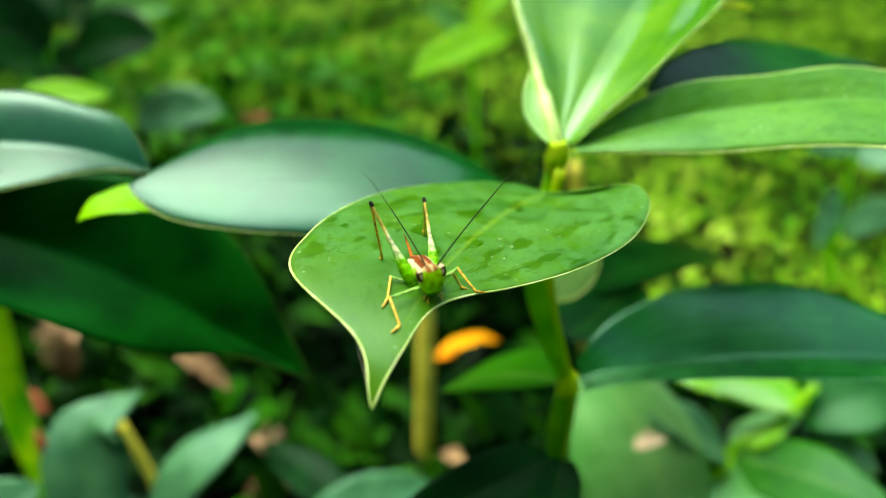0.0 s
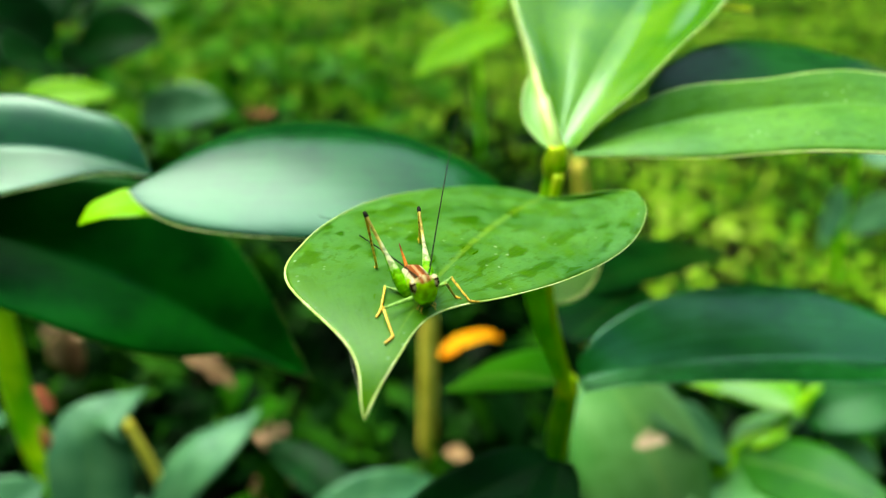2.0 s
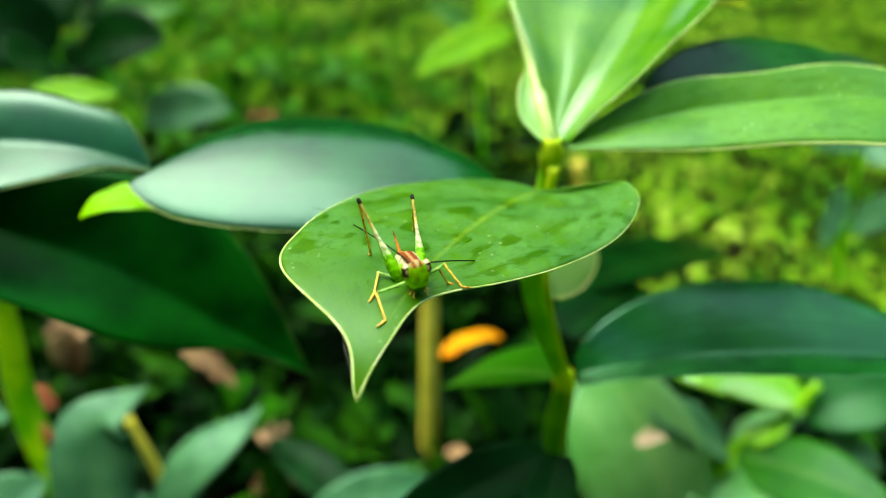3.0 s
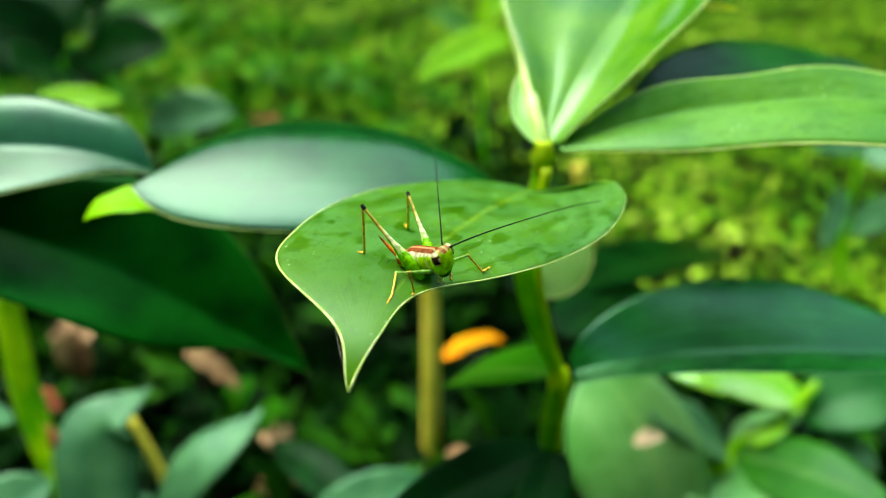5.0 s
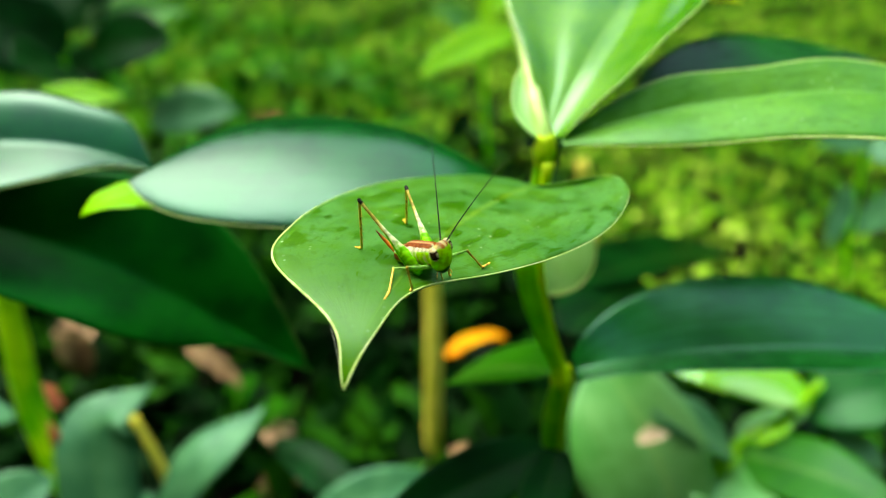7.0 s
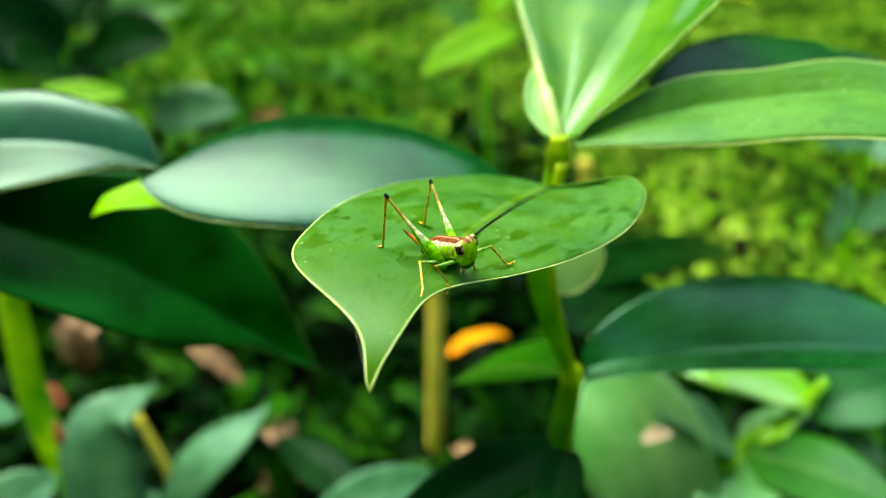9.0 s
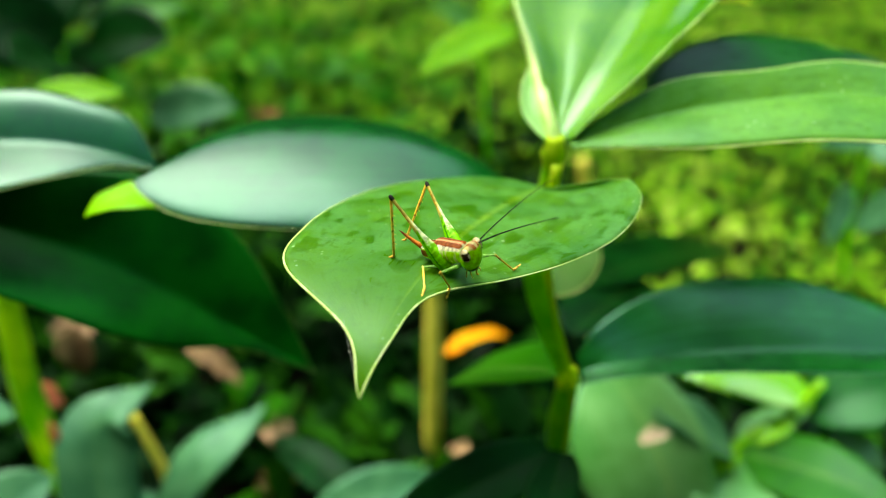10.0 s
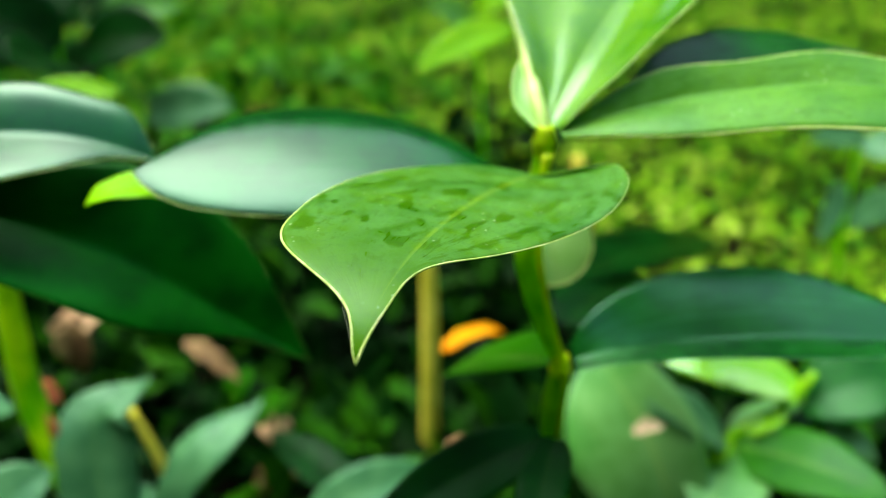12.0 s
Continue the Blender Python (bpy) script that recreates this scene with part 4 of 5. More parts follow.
def pattern_material(name, layers, base, rough=0.5, scale=1500.0, spec=0.18, streak=None):
    """Body colours in bands: layers of (axis, low, high, colour, soft) in the part's own space, in millimetres."""
    m, t, skin, out = material(name)
    spot = node(t, "ShaderNodeSeparateXYZ", i0=t.nodes.new("ShaderNodeTexCoord").outputs["Object"])
    rough_noise = grain(t, scale, 3.0)
    colour = blend(t, ramp(t, rough_noise, 0.32, 0.68), tuple(c * 0.72 for c in base), tuple(min(1, c * 1.3) for c in base))
    specks = ramp(t, grain(t, scale * 3.2, 2.0), 0.62, 0.70)
    if streak:
        slant = node(t, "ShaderNodeMapping", Vector=t.nodes.new("ShaderNodeTexCoord").outputs["Object"], Scale=(2600.0, 500.0, 420.0)).outputs[0]
        colour = blend(t, calc(t, "MULTIPLY", ramp(t, grain(t, 1.0, 2.0, 0.5, slant), 0.54, 0.64), 0.6), colour, streak)
    for tests, paint in layers:
        fac = None
        for axis, low, high, soft in tests:
            v = calc(t, "MULTIPLY", spot.outputs["xyz".index(axis[-1])], 1000.0)
            if axis[0] == "|":
                v = calc(t, "ABSOLUTE", v)
            v = calc(t, "MULTIPLY_ADD", calc(t, "SUBTRACT", rough_noise, 0.5), soft * 4.5, v)
            f = calc(t, "MULTIPLY", ramp(t, v, low - soft, low + soft), ramp(t, v, high + soft, high - soft))
            fac = f if fac is None else calc(t, "MULTIPLY", fac, f)
        mottled = blend(t, ramp(t, rough_noise, 0.35, 0.65), tuple(c * 0.62 for c in paint), tuple(min(1, c * 1.2) for c in paint))
        colour = blend(t, fac, colour, mottled)
    colour = blend(t, calc(t, "MULTIPLY", specks, 0.30), colour, (0.06, 0.06, 0.006))
    t.links.new(colour, skin.inputs["Base Color"])
    skin.inputs["Roughness"].default_value = rough
    skin.inputs["Specular IOR Level"].default_value = spec
    bump = node(t, "ShaderNodeBump", Height=rough_noise, Strength=0.3, Distance=0.00006)
    t.links.new(bump.outputs[0], skin.inputs["Normal"])
    let = node(t, "ShaderNodeBsdfTranslucent", Color=colour)
    mix = node(t, "ShaderNodeMixShader", i0=0.42, i1=skin.outputs[0], i2=let.outputs[0])
    t.links.new(mix.outputs[0], out.inputs[0])
    return m


GREEN, CREAM, BROWN, AMBER, BLACK = (0.42, 0.86, 0.012), (0.85, 0.80, 0.55), (0.27, 0.060, 0.008), (0.70, 0.42, 0.04), (0.012, 0.010, 0.010)
FAR = 99.0
BODY_SKIN = pattern_material("cricket_body", [([("z", 0.40, FAR, 0.06), ("|y", 0.0, FAR, 0.1)], CREAM), ([("z", 0.56, FAR, 0.1), ("|y", 0.0, 0.72, 0.1)], BROWN),
                                             ([("z", 0.9, FAR, 0.1), ("|y", 0.0, 0.16, 0.06)], (0.55, 0.30, 0.12)), ([("z", -0.7, 0.25, 0.12), ("x", -4.5, -1.2, 0.3)], (0.30, 0.09, 0.02))], GREEN, streak=CREAM)
SHIELD_SKIN = pattern_material("cricket_shield", [([("z", 0.80, FAR, 0.10)], CREAM), ([("z", 1.05, FAR, 0.08), ("|y", 0.16, 0.92, 0.08)], BROWN), ([("z", 1.3, FAR, 0.08), ("|y", 0.0, 0.20, 0.06)], (0.58, 0.28, 0.12))], GREEN, streak=CREAM)
HEAD_SKIN = pattern_material("cricket_head", [([("z", 1.12, FAR, 0.12)], (0.74, 0.62, 0.26)), ([("z", 1.05, FAR, 0.1), ("|y", 0.22, 0.66, 0.08)], (0.42, 0.14, 0.03)), ([("z", -FAR, -2.0, 0.2)], (0.05, 0.22, 0.01))], GREEN, rough=0.28, spec=0.4)
THIGH_SKIN = pattern_material("cricket_thigh", [([("x", 6.6, FAR, 0.5)], (0.72, 0.58, 0.14)), ([("x", 4.6, 8.6, 0.7), ("z", 0.20, FAR, 0.05)], (0.80, 0.82, 0.52)), ([("x", 0.8, 5.4, 0.6), ("z", -0.22, 0.02, 0.07)], (0.05, 0.28, 0.005)), ([("x", 8.2, FAR, 1.0), ("z", -FAR, 0.06, 0.10)], AMBER), ([("x", 11.9, FAR, 0.10)], BLACK)], (0.21, 0.60, 0.008), streak=(0.38, 0.74, 0.03))
SHIN_SKIN = skin_material("cricket_shin", (0.84, 0.50, 0.05), (0.34, 0.15, 0.014), 1700.0, 0.4, ramp_lo=0.54, ramp_hi=0.64)
LIMB_SKIN = pattern_material("cricket_limb", [([("x", 4.6, FAR, 0.4)], AMBER)], (0.34, 0.58, 0.14))
EYE_SKIN = pattern_material("cricket_eye", [([("x", -0.26, 0.66, 0.05), ("z", -0.60, 0.58, 0.06)], (0.034, 0.009, 0.007))], (0.86, 0.68, 0.42), rough=0.12, spec=0.5)
FEELER_SKIN = skin_material("cricket_feeler", (0.006, 0.010, 0.004), (0.015, 0.022, 0.008), 900.0, 0.7, spec=0.1)
BLADE_SKIN = pattern_material("cricket_ovipositor", [([("x", 3.4, FAR, 0.5)], (0.22, 0.05, 0.02))], (0.62, 0.20, 0.03))


def lathe(name, sections, mat, sides=16):
    """A closed body along x: sections of (x, half width, half height, middle height), in millimetres."""
    rings = []
    for x, ry, rz, zc in sections:
        for k in range(sides):
            a = 2 * math.pi * k / sides
            rings.append((x * MM, ry * math.cos(a) * MM, (zc + rz * math.sin(a)) * MM))
    faces = []
    for i in range(len(sections) - 1):
        for k in range(sides):
            j = (k + 1) % sides
            faces.append((i * sides + k, (i + 1) * sides + k, (i + 1) * sides + j, i * sides + j))
    faces.append(tuple(range(sides)))
    faces.append(tuple(range((len(sections) - 1) * sides, len(sections) * sides))[::-1])
    return mesh_object(name, rings, faces, mat)


GIRTH = 1.02
cricket = thing("bush_cricket", (0, 0, 0), "young green bush-cricket with red-brown back and black knees on a leaf", "insect")
belly = [(-5.9, 0.35, 0.4, -0.5), (-5.4, 0.8, 0.8, -0.45)]
for k in range(7):
    x = -5.0 + k * 0.72
    belly += [(x, 1.15 + 0.07 * k, 1.15 + 0.06 * k, -0.35), (x + 0.6, 1.28 + 0.07 * k, 1.27 + 0.06 * k, -0.33)]
belly += [(0.6, 1.3, 1.5, -0.5), (1.6, 0.9, 1.2, -0.6)]
adopt(lathe("abdomen", [(x * (0.76 if x < 0 else 1.0), ry * GIRTH, rz * GIRTH, zc) for x, ry, rz, zc in belly], BODY_SKIN), cricket, local=True)
shield = [(-1.3, 1.50, 1.25, 0.2), (-0.9, 1.62, 1.55, 0.0), (0.3, 1.58, 1.60, -0.05), (1.4, 1.50, 1.55, -0.05), (2.5, 1.42, 1.52, -0.05), (3.1, 1.36, 1.42, 0.0), (3.3, 1.1, 1.2, 0.0)]
adopt(lathe("pronotum", [(x, ry * GIRTH, rz * GIRTH, zc) for x, ry, rz, zc in shield], SHIELD_SKIN, 20), cricket, "red-brown shield with cream side stripes", local=True)


def head_mesh():
    """An egg that leans back under the body, with a blunt crown between the feelers."""
    bm = bmesh.new()
    bmesh.ops.create_uvsphere(bm, u_segments=22, v_segments=16, radius=1.0)
    for v in bm.verts:
        x, y, z = v.co
        taper = 1.0 - 0.34 * max(0.0, -z) ** 1.5
        v.co = ((4.0 + x * 1.45 + 0.62 * z + 0.30 * max(0, z) ** 2) * MM, y * 1.68 * taper * MM, (-0.6 + z * 2.4) * MM)
    me = bpy.data.meshes.new("head")
    bm.to_mesh(me)
    bm.free()
    for p in me.polygons:
        p.use_smooth = True
    me.materials.append(HEAD_SKIN)
    return new("head", me)


head = adopt(head_mesh(), cricket, "smooth green face with cream crown", local=True)


def ball(name, at, size, mat, parent):
    bm = bmesh.new()
    bmesh.ops.create_uvsphere(bm, u_segments=14, v_segments=10, radius=1.0)
    for v in bm.verts:
        v.co = (v.co.x * size[0] * MM, v.co.y * size[1] * MM, v.co.z * size[2] * MM)
    me = bpy.data.meshes.new(name)
    bm.to_mesh(me)
    bm.free()
    for p in me.polygons:
        p.use_smooth = True
    me.materials.append(mat)
    ob = adopt(new(name, me), parent, local=True)
    ob.location = [c * MM for c in at]
    return ob


for side in (1, -1):
    ball("eye", (4.45, 1.38 * side, 0.52), (0.70, 0.56, 0.98), EYE_SKIN, head)
    for k, (a, b) in enumerate((((3.3, 0.35, -2.6), (3.9, 0.9, -3.5)), ((3.0, 0.5, -2.4), (3.1, 1.2, -3.3)))):
        line = [np.array((a[0], a[1] * side, a[2])) * MM, np.array(((a[0] + b[0]) / 2 + 0.2, b[1] * side, (a[2] + b[2]) / 2)) * MM, np.array((b[0], b[1] * side, b[2])) * MM]
        adopt(tube("palp", curve(line, 8), [0.0001, 0.00009, 0.00006], SHIN_SKIN, 6), head, local=True)
blade = [(0, 0.35, 0.5, 0), (1.0, 0.28, 0.45, 0.05), (2.2, 0.2, 0.4, 0.15), (3.4, 0.14, 0.3, 0.32), (4.3, 0.07, 0.14, 0.5), (4.6, 0.03, 0.04, 0.56)]
ovipositor = adopt(lathe("ovipositor", blade, BLADE_SKIN, 10), cricket, "orange pointed egg-laying blade", local=True)
ovipositor.matrix_basis = pose(-4.1 * MM, 0, -0.4 * MM, 0, 0, 180) @ pose(0, 0, 0, 0, -6, 0)

LEGS = {"hind": (12.43, 8.85), "mid": (3.82, 4.38), "front": (4.74, 4.13)}
HIPS = {"hind": (0.5, 1.5, -2.3), "mid": (0.9, 1.1, -1.7), "front": (2.4, 1.0, -1.6)}


def thigh(kind):
    l = LEGS[kind][0]
    if kind == "hind":
        cut = [(-0.3, 0.3, 0.4, 0), (0.3, 0.62, 0.90, 0), (1.6, 0.84, 1.24, 0), (3.2, 0.76, 1.10, 0), (4.8, 0.52, 0.76, 0), (6.4, 0.32, 0.44, 0), (8.2, 0.23, 0.29, 0), (10.0, 0.20, 0.23, 0), (11.6, 0.20, 0.23, 0), (12.0, 0.27, 0.29, 0), (12.46, 0.28, 0.30, 0), (12.75, 0.16, 0.18, 0)]
        ob = lathe("thigh", cut, THIGH_SKIN, 14)
    else:
        cut = [(-0.3, 0.2, 0.22, 0), (0.3, 0.27, 0.31, 0), (l * 0.5, 0.20, 0.23, 0), (l - 0.3, 0.15, 0.16, 0), (l, 0.19, 0.20, 0), (l + 0.2, 0.1, 0.1, 0)]
        ob = lathe("thigh", cut, LIMB_SKIN, 10)
    return adopt(ob, cricket, local=True)


def shin(kind):
    l = LEGS[kind][1]
    r = 0.19 if kind == "hind" else 0.15
    cut = [(-0.15, r, r, 0), (0.3, r * 1.15, r * 1.15, 0), (l * 0.5, r * 0.9, r * 0.9, 0), (l - 0.2, r, r, 0), (l, r * 0.6, r * 0.6, 0)]
    ob = adopt(lathe("shin", cut, SHIN_SKIN, 8), cricket, local=True)
    s = 0.9 if kind == "hind" else 0.68
    foot = adopt(lathe("foot", [(0, 0.16, 0.16, 0), (0.5 * s, 0.24, 0.2, 0), (0.7 * s, 0.14, 0.12, 0), (1.2 * s, 0.22, 0.18, 0), (1.4 * s, 0.12, 0.1, 0), (1.9 * s, 0.2, 0.15, 0), (2.3 * s, 0.06, 0.06, 0.05)], SHIN_SKIN, 8), ob, local=True)
    foot.matrix_basis = pose((l - 0.1) * MM, 0, 0, 0, -78, 0)
    if kind == "hind":
        for k in range(9):
            spine = adopt(lathe("spine", [(0, 0.05, 0.05, 0), (0.45, 0.01, 0.01, 0)], SHIN_SKIN, 5), ob, local=True)
            spine.matrix_basis = pose((1.8 + k * 0.7) * MM, 0, -0.16 * MM, 0, 50, (-1) ** k * 25)
    return ob, foot


LEG_PARTS, FEET = {}, {}
for kind in ("hind", "mid", "front"):
    for side in ("right", "left"):
        lower_leg, FEET[kind, side] = shin(kind)
        LEG_PARTS[kind, side] = (thigh(kind), lower_leg)


def feeler():
    line = [(0, 0, 0), (0.008, 0, 0.0002), (0.021, 0, -0.0002), (0.035, 0, -0.0011), (0.047, 0, -0.0028)]
    return adopt(tube("antenna", curve(line, 30), [0.00013, 0.00010, 0.00009, 0.00008, 0.00007, 0.00005], FEELER_SKIN, 6), cricket, local=True)


FEELERS = {"left": feeler(), "right": feeler()}

# stances of the cricket: the body's place, and the knee and foot of each leg
FACING = {
    "body": (-0.0055, 0.0769, 0.3494, 5.1, -17.8, -72.9),
    "hind_right": ((-0.0122, 0.0816, 0.3564), (-0.0110, 0.0819, 0.3476)),
    "hind_left": ((-0.0053, 0.0866, 0.3543), (-0.0053, 0.0904, 0.3463)),
    "mid_right": ((-0.0096, 0.0766, 0.3482), (-0.0098, 0.0723, 0.3477)),
    "front_right": ((-0.0095, 0.0713, 0.3488), (-0.0080, 0.0678, 0.3471)),
    "front_left": ((-0.0009, 0.0784, 0.3484), (0.0016, 0.0758, 0.3464)),
    "mid_left": ((-0.0016, 0.0741, 0.3505), (-0.0004, 0.0762, 0.3469)),
}
TURNED = {
    "body": (-0.0027, 0.0771, 0.3499, 5.4, -19.8, -40.0),
    "hind_right": ((-0.0104, 0.0798, 0.3562), (-0.0109, 0.0817, 0.3476)),
    "hind_left": ((-0.0047, 0.0877, 0.3541), (-0.0051, 0.0914, 0.3461)),
    "mid_right": ((-0.0060, 0.0756, 0.3483), (-0.0063, 0.0713, 0.3475)),
    "front_right": ((-0.0039, 0.0714, 0.3512), (-0.0034, 0.0724, 0.3472)),
    "front_left": ((0.0039, 0.0791, 0.3489), (0.0061, 0.0799, 0.3455)),
    "mid_left": ((0.0014, 0.0743, 0.3502), (0.0014, 0.0768, 0.3465)),
}
CREEPING = {
    "body": (-0.0021, 0.0792, 0.3497, 2.4, -19.9, -43.9),
    "hind_right": ((-0.0100, 0.0817, 0.3563), (-0.0109, 0.0826, 0.3475)),
    "hind_left": ((-0.0041, 0.0891, 0.3547), (-0.0053, 0.0913, 0.3462)),
    "mid_right": ((-0.0054, 0.0765, 0.3490), (-0.0049, 0.0724, 0.3475)),
    "front_right": ((-0.0032, 0.0729, 0.3507), (-0.0016, 0.0742, 0.3471)),
    "front_left": ((0.0044, 0.0810, 0.3486), (0.0069, 0.0810, 0.3454)),
    "mid_left": ((0.0016, 0.0761, 0.3498), (0.0020, 0.0789, 0.3464)),
}
LEANING = {
    "body": (-0.0018, 0.0788, 0.3500, 5.6, -18.8, -41.8),
    "hind_right": ((-0.0098, 0.0811, 0.3564), (-0.0108, 0.0818, 0.3476)),
    "hind_left": ((-0.0044, 0.0886, 0.3550), (-0.0058, 0.0901, 0.3464)),
    "mid_right": ((-0.0051, 0.0778, 0.3481), (-0.0042, 0.0736, 0.3475)),
    "front_right": ((-0.0027, 0.0725, 0.3505), (-0.0014, 0.0743, 0.3470)),
    "front_left": ((0.0045, 0.0809, 0.3486), (0.0069, 0.0818, 0.3454)),
    "mid_left": ((0.0021, 0.0758, 0.3498), (0.0024, 0.0785, 0.3464)),
}
STEPPING = {
    "body": (-0.0008, 0.0790, 0.3500, 10.0, -15.0, -38.9),
    "hind_right": ((-0.0083, 0.0819, 0.3563), (-0.0081, 0.0809, 0.3476)),
    "hind_left": ((-0.0036, 0.0893, 0.3547), (-0.0068, 0.0864, 0.3469)),
    "mid_right": ((-0.0039, 0.0780, 0.3479), (-0.0037, 0.0736, 0.3474)),
    "front_right": ((-0.0016, 0.0730, 0.3504), (-0.0004, 0.0747, 0.3468)),
    "front_left": ((0.0059, 0.0808, 0.3480), (0.0087, 0.0814, 0.3450)),
    "mid_left": ((0.0033, 0.0762, 0.3495), (0.0033, 0.0791, 0.3461)),
}
DRAWN_IN = {
    "body": (-0.0008, 0.0790, 0.3495, 10.7, -22.1, -37.3),
    "hind_right": ((-0.0085, 0.0826, 0.3550), (-0.0052, 0.0793, 0.3475)),
    "hind_left": ((-0.0035, 0.0885, 0.3553), (-0.0031, 0.0866, 0.3467)),
    "mid_right": ((-0.0039, 0.0776, 0.3485), (-0.0038, 0.0733, 0.3474)),
    "front_right": ((-0.0015, 0.0730, 0.3503), (-0.0003, 0.0748, 0.3468)),
    "front_left": ((0.0056, 0.0814, 0.3480), (0.0084, 0.0823, 0.3451)),
    "mid_left": ((0.0029, 0.0760, 0.3494), (0.0034, 0.0788, 0.3461)),
}
CROUCHED = {
    "body": (-0.0010, 0.0782, 0.3495, 11.8, -18.3, -34.3),
    "hind_right": ((-0.0098, 0.0815, 0.3538), (-0.0044, 0.0786, 0.3475)),
    "hind_left": ((-0.0035, 0.0881, 0.3552), (-0.0022, 0.0864, 0.3466)),
    "mid_right": ((-0.0036, 0.0785, 0.3481), (-0.0037, 0.0741, 0.3474)),
    "front_right": ((-0.0016, 0.0725, 0.3502), (-0.0006, 0.0747, 0.3469)),
    "front_left": ((0.0056, 0.0808, 0.3481), (0.0082, 0.0818, 0.3451)),
    "mid_left": ((0.0034, 0.0759, 0.3495), (0.0034, 0.0787, 0.3461)),
}
LEFT_FEELER = [
    (0, (0.41, 0.91, 0.02)),
    (0.5, (0.38, 0.92, 0.14)),
    (1, (0.14, 0.99, 0.09)),
    (1.5, (-0.08, 0.75, 0.66)),
    (2, (0.10, 0.99, 0.12)),
    (2.5, (0.42, 0.89, -0.20)),
    (3, (0.51, 0.73, -0.45)),
    (5, (0.66, 0.73, -0.17)),
    (5.5, (0.43, 0.85, 0.30)),
    (6, (0.36, 0.92, 0.14)),
    (6.5, (0.46, 0.88, -0.06)),
    (7, (0.28, 0.95, -0.10)),
    (9, (0.42, 0.88, -0.22)),
    (9.5, (0.46, 0.86, -0.23)),
    (10, (0.49, 0.81, -0.31)),
    (10.5, (0.42, 0.88, -0.22)),
    (11, (0.42, 0.88, -0.22)),
]
RIGHT_FEELER = [
    (0, (-0.27, 0.96, -0.11)),
    (0.5, (-0.28, 0.95, -0.11)),
    (1, (-0.27, 0.96, -0.10)),
    (1.5, (-0.43, 0.87, -0.24)),
    (2, (-0.42, 0.87, -0.24)),
    (2.5, (-0.43, 0.87, -0.25)),
    (3, (-0.43, 0.87, -0.24)),
    (5, (-0.04, 1.00, -0.03)),
    (5.5, (-0.04, 1.00, -0.03)),
    (6, (-0.04, 1.00, -0.03)),
    (6.5, (-0.05, 1.00, -0.03)),
    (7, (-0.05, 1.00, -0.03)),
    (9, (0.41, 0.89, -0.21)),
    (9.5, (0.21, 0.98, -0.07)),
    (10, (0.38, 0.91, -0.18)),
    (10.5, (0.35, 0.92, -0.15)),
    (11, (0.29, 0.95, -0.11)),
]
STANCES = [(0.0, FACING), (3.4, FACING), (4.6, TURNED), (7.3, TURNED), (8.7, CREEPING), (9.1, CREEPING), (9.5, LEANING), (9.9, STEPPING), (10.1, STEPPING), (10.45, DRAWN_IN), (10.6, DRAWN_IN), (10.9, CROUCHED), (11.03, CROUCHED)]


def mixed(a, b, k):
    """The stance between two, and its body's pose."""
    k = k * k * (3 - 2 * k)
    p, q = pose(*a["body"]), pose(*b["body"])
    m = Matrix.LocRotScale(p.translation.lerp(q.translation, k), p.to_quaternion().slerp(q.to_quaternion(), k), None)
    legs = {}
    for name in a:
        if name != "body":
            lift = Vector((0, 0, 0.0012 * math.sin(math.pi * k))) if (Vector(a[name][1]) - Vector(b[name][1])).length > 0.0008 else Vector((0, 0, 0))
            legs[name] = (Vector(a[name][0]).lerp(Vector(b[name][0]), k), Vector(a[name][1]).lerp(Vector(b[name][1]), k) + lift)
    return m, legs


def along(start, end, up):
    """The pose at start whose x runs to end, with z as near to up as can be."""
    x = (end - start).normalized()
    y = up.cross(x).normalized()
    z = x.cross(y)
    return Matrix.Translation(start) @ Matrix((x, y, z)).transposed().to_4x4()


def bent(hip, knee, foot, upper, lower):
    """The knee for two rigid lengths, near the wanted one, and the foot that they reach."""
    line = foot - hip
    far = min(line.length, (upper + lower) * 0.999)
    ahead = line.normalized()
    on = (upper ** 2 - lower ** 2 + far ** 2) / (2 * far)
    out = (knee - hip) - ahead * (knee - hip).dot(ahead)
    high = math.sqrt(max(0.0, upper ** 2 - on ** 2))
    return hip + ahead * on + out.normalized() * high, hip + ahead * far


LEAF_PIVOT = Vector(BEND[0])


def leaf_turn(x, y, z):
    """A turn of the heart-shaped leaf about its base, in degrees about the three axes."""
    v = Vector((radians(x), radians(y), radians(z)))
    turn = Matrix.Rotation(v.length, 4, v.normalized()) if v.length > 1e-6 else Matrix.Identity(4)
    return Matrix.Translation(LEAF_PIVOT) @ turn @ Matrix.Translation(-LEAF_PIVOT)


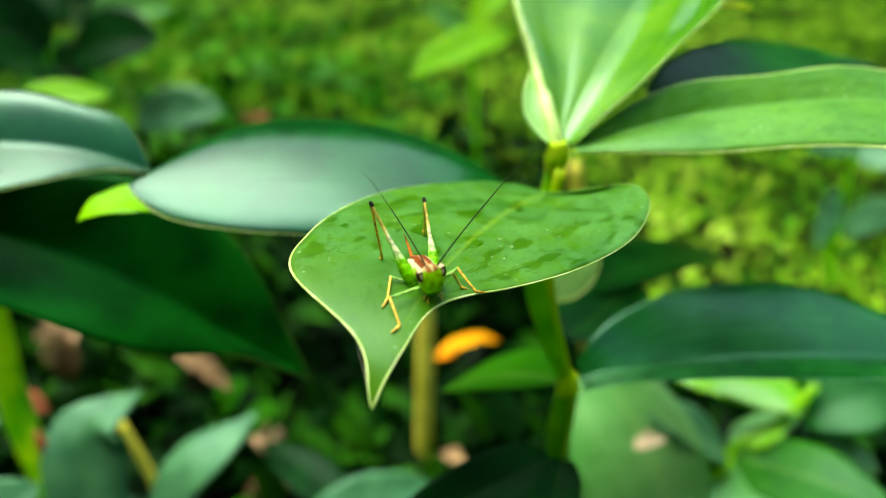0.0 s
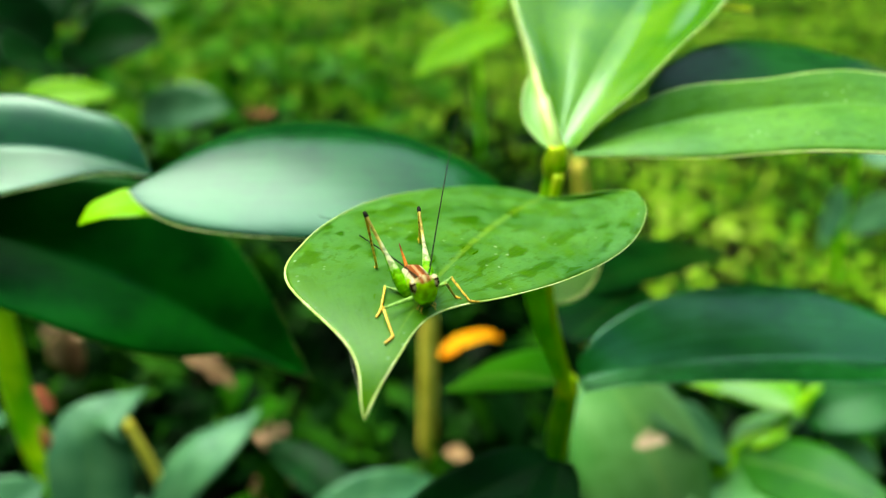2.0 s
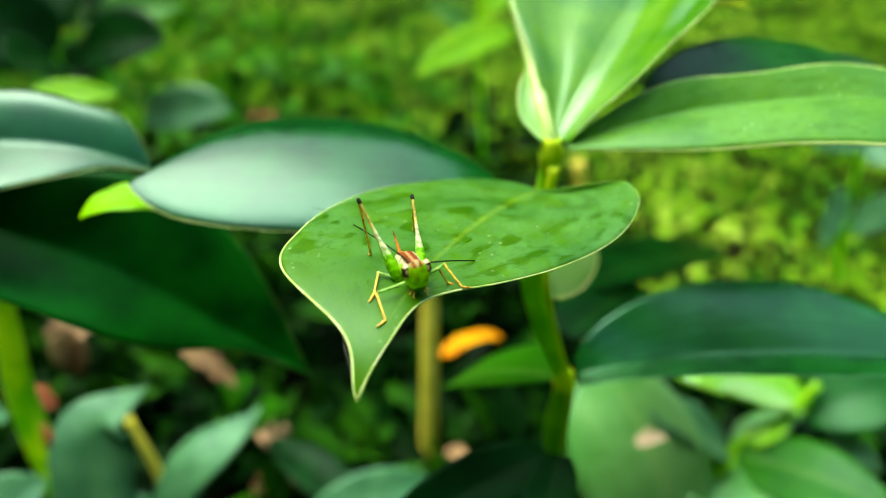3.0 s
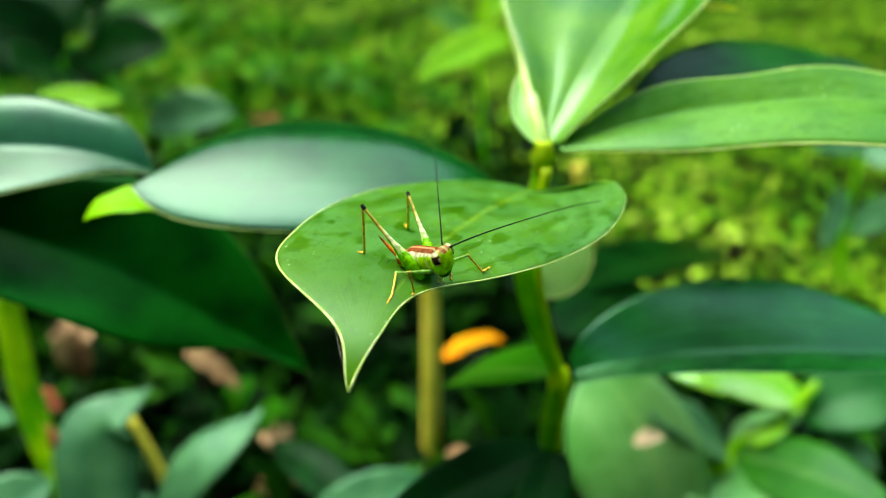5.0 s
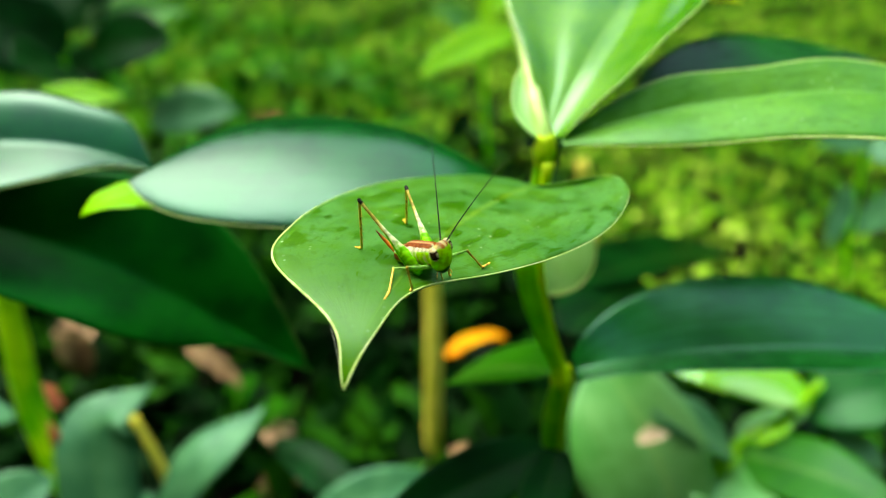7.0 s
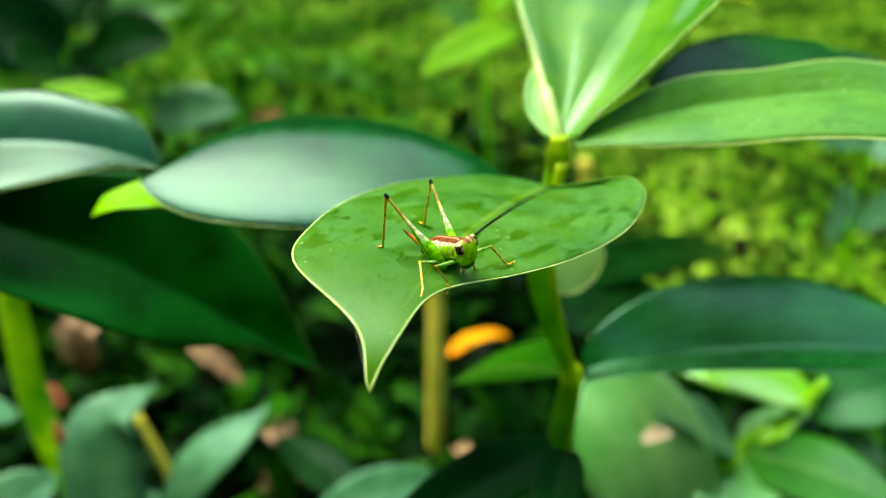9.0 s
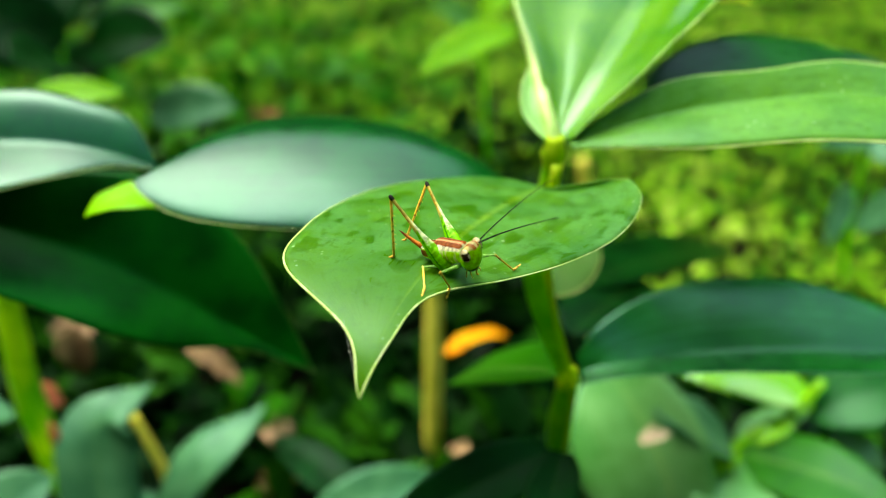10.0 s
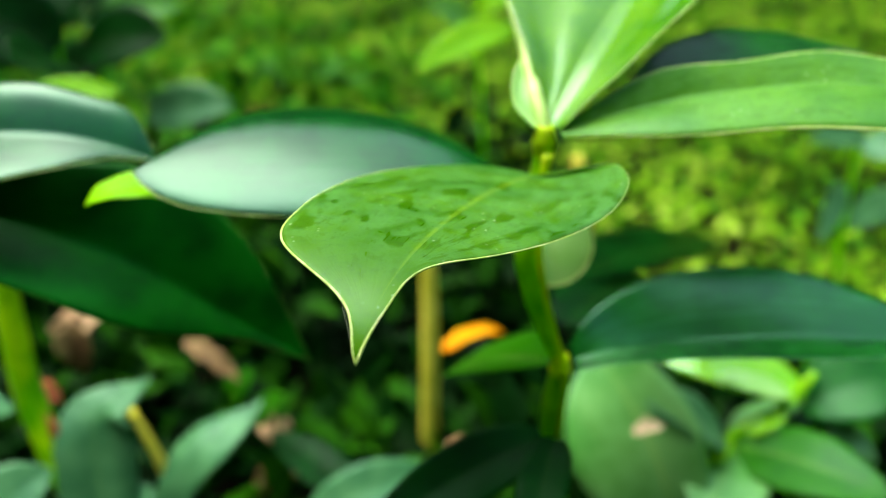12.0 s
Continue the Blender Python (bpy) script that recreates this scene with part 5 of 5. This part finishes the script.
def motions():
    # the leaf dips as the cricket kicks off, then swings up, freed of the weight
    walk(heart_leaf, [(0, leaf_turn(0, 0, 0)), (11.0, leaf_turn(0, 0, 0)), (11.1, leaf_turn(3.4, 0.5, -2.6)), (11.2, leaf_turn(-1.4, 0, 0.6)), (11.3, leaf_turn(0.0, 0, 0)),
                      (11.5, leaf_turn(-0.49, 0.02, 0.75)), (12.0, leaf_turn(-0.67, 0.17, 0.30))])
    times = sorted({round(0.1 * k, 2) for k in range(33, 48)} | {round(0.1 * k, 2) for k in range(73, 111)} | {t for t, _ in STANCES} | {0.0, 11.03})
    body_rows, limb_rows, hips = [], {key: ([], []) for key in LEG_PARTS}, {}
    for t in times:
        if t > 11.03:
            continue
        k = max(i for i in range(len(STANCES) - 1) if STANCES[i][0] <= t) if t < STANCES[-1][0] else len(STANCES) - 2
        (t0, a), (t1, b) = STANCES[k], STANCES[k + 1]
        m, legs = mixed(a, b, min(1.0, max(0.0, (t - t0) / (t1 - t0))))
        body_rows.append((t, m))
        inverse = m.inverted()
        for (kind, side), rows in limb_rows.items():
            x, y, z = HIPS[kind]
            hip = Vector((x * MM, (y if side == "left" else -y) * MM, z * MM))
            knee, foot = (inverse @ v for v in legs[kind + "_" + side])
            upper, lower = (l * MM for l in LEGS[kind])
            knee, foot = bent(hip, knee, foot, upper, lower)
            outward = (knee - (hip + foot) / 2).normalized()
            rows[0].append((t, along(hip, knee, outward)))
            rows[1].append((t, along(knee, foot, outward)))
    # each foot lies along the blade
    for (kind, side), rows in limb_rows.items():
        slant = [math.asin(max(-1.0, min(1.0, -m.to_3x3().col[0].z))) for _, m in rows[1]]
        FEET[kind, side].matrix_basis = pose((LEGS[kind][1] - 0.1) * MM, 0, 0, 0, -math.degrees(sum(slant) / len(slant)), 0)
    # the leap: up and away to the grass
    last = body_rows[-1][1]
    start = last.translation.copy()
    way, land = Vector((0.10, 0.030, 0.075)), Vector((0.95, 0.75, 0.03))
    body_rows.append((11.06, Matrix.Translation(way * 0.03) @ last))
    body_rows.append((11.1, Matrix.Translation(way * 0.17) @ last))
    body_rows.append((11.14, Matrix.Translation(way * 0.8) @ last))
    body_rows.append((11.2, Matrix.Translation(way * 2.2) @ last))
    for t, k in ((11.35, 0.45), (11.5, 0.8), (11.6, 1.0), (12.0, 1.0)):
        spot = (start + way * 2.2).lerp(land, k)
        spot.z += 0.12 * math.sin(math.pi * k)
        body_rows.append((t, Matrix.Translation(spot) @ last.to_quaternion().to_matrix().to_4x4()))
    walk(cricket, body_rows)
    for key, rows in limb_rows.items():
        for part_ob, part_rows in zip(LEG_PARTS[key], rows):
            walk(part_ob, part_rows + [(12.0, part_rows[-1][1])])
    # the egg-laying blade is tilted to fit the camera's view, raised and later lower
    blade_rows = [(t, pose(-4.1 * MM, 0, -0.4 * MM, 0, 0, 180) @ pose(0, 0, 0, 0, a, 0)) for t, a in ((0, -44), (7.2, -44), (8.8, -28), (12.0, -28))]
    walk(ovipositor, blade_rows)
    for side, y, table in (("left", 0.45, LEFT_FEELER), ("right", -0.45, RIGHT_FEELER)):
        rows = []
        for t, way in table:
            near = min(body_rows, key=lambda row: abs(row[0] - t)) if t > 3.4 else body_rows[0]
            root = Vector((5.2 * MM, y * MM, 1.3 * MM))
            d = near[1].to_quaternion().inverted() @ Vector(way)
            rows.append((t, along(root, root + d, near[1].to_quaternion().inverted() @ Vector((0, 0, 1)))))
        walk(FEELERS[side], rows + [(12.0, rows[-1][1])])


motions()
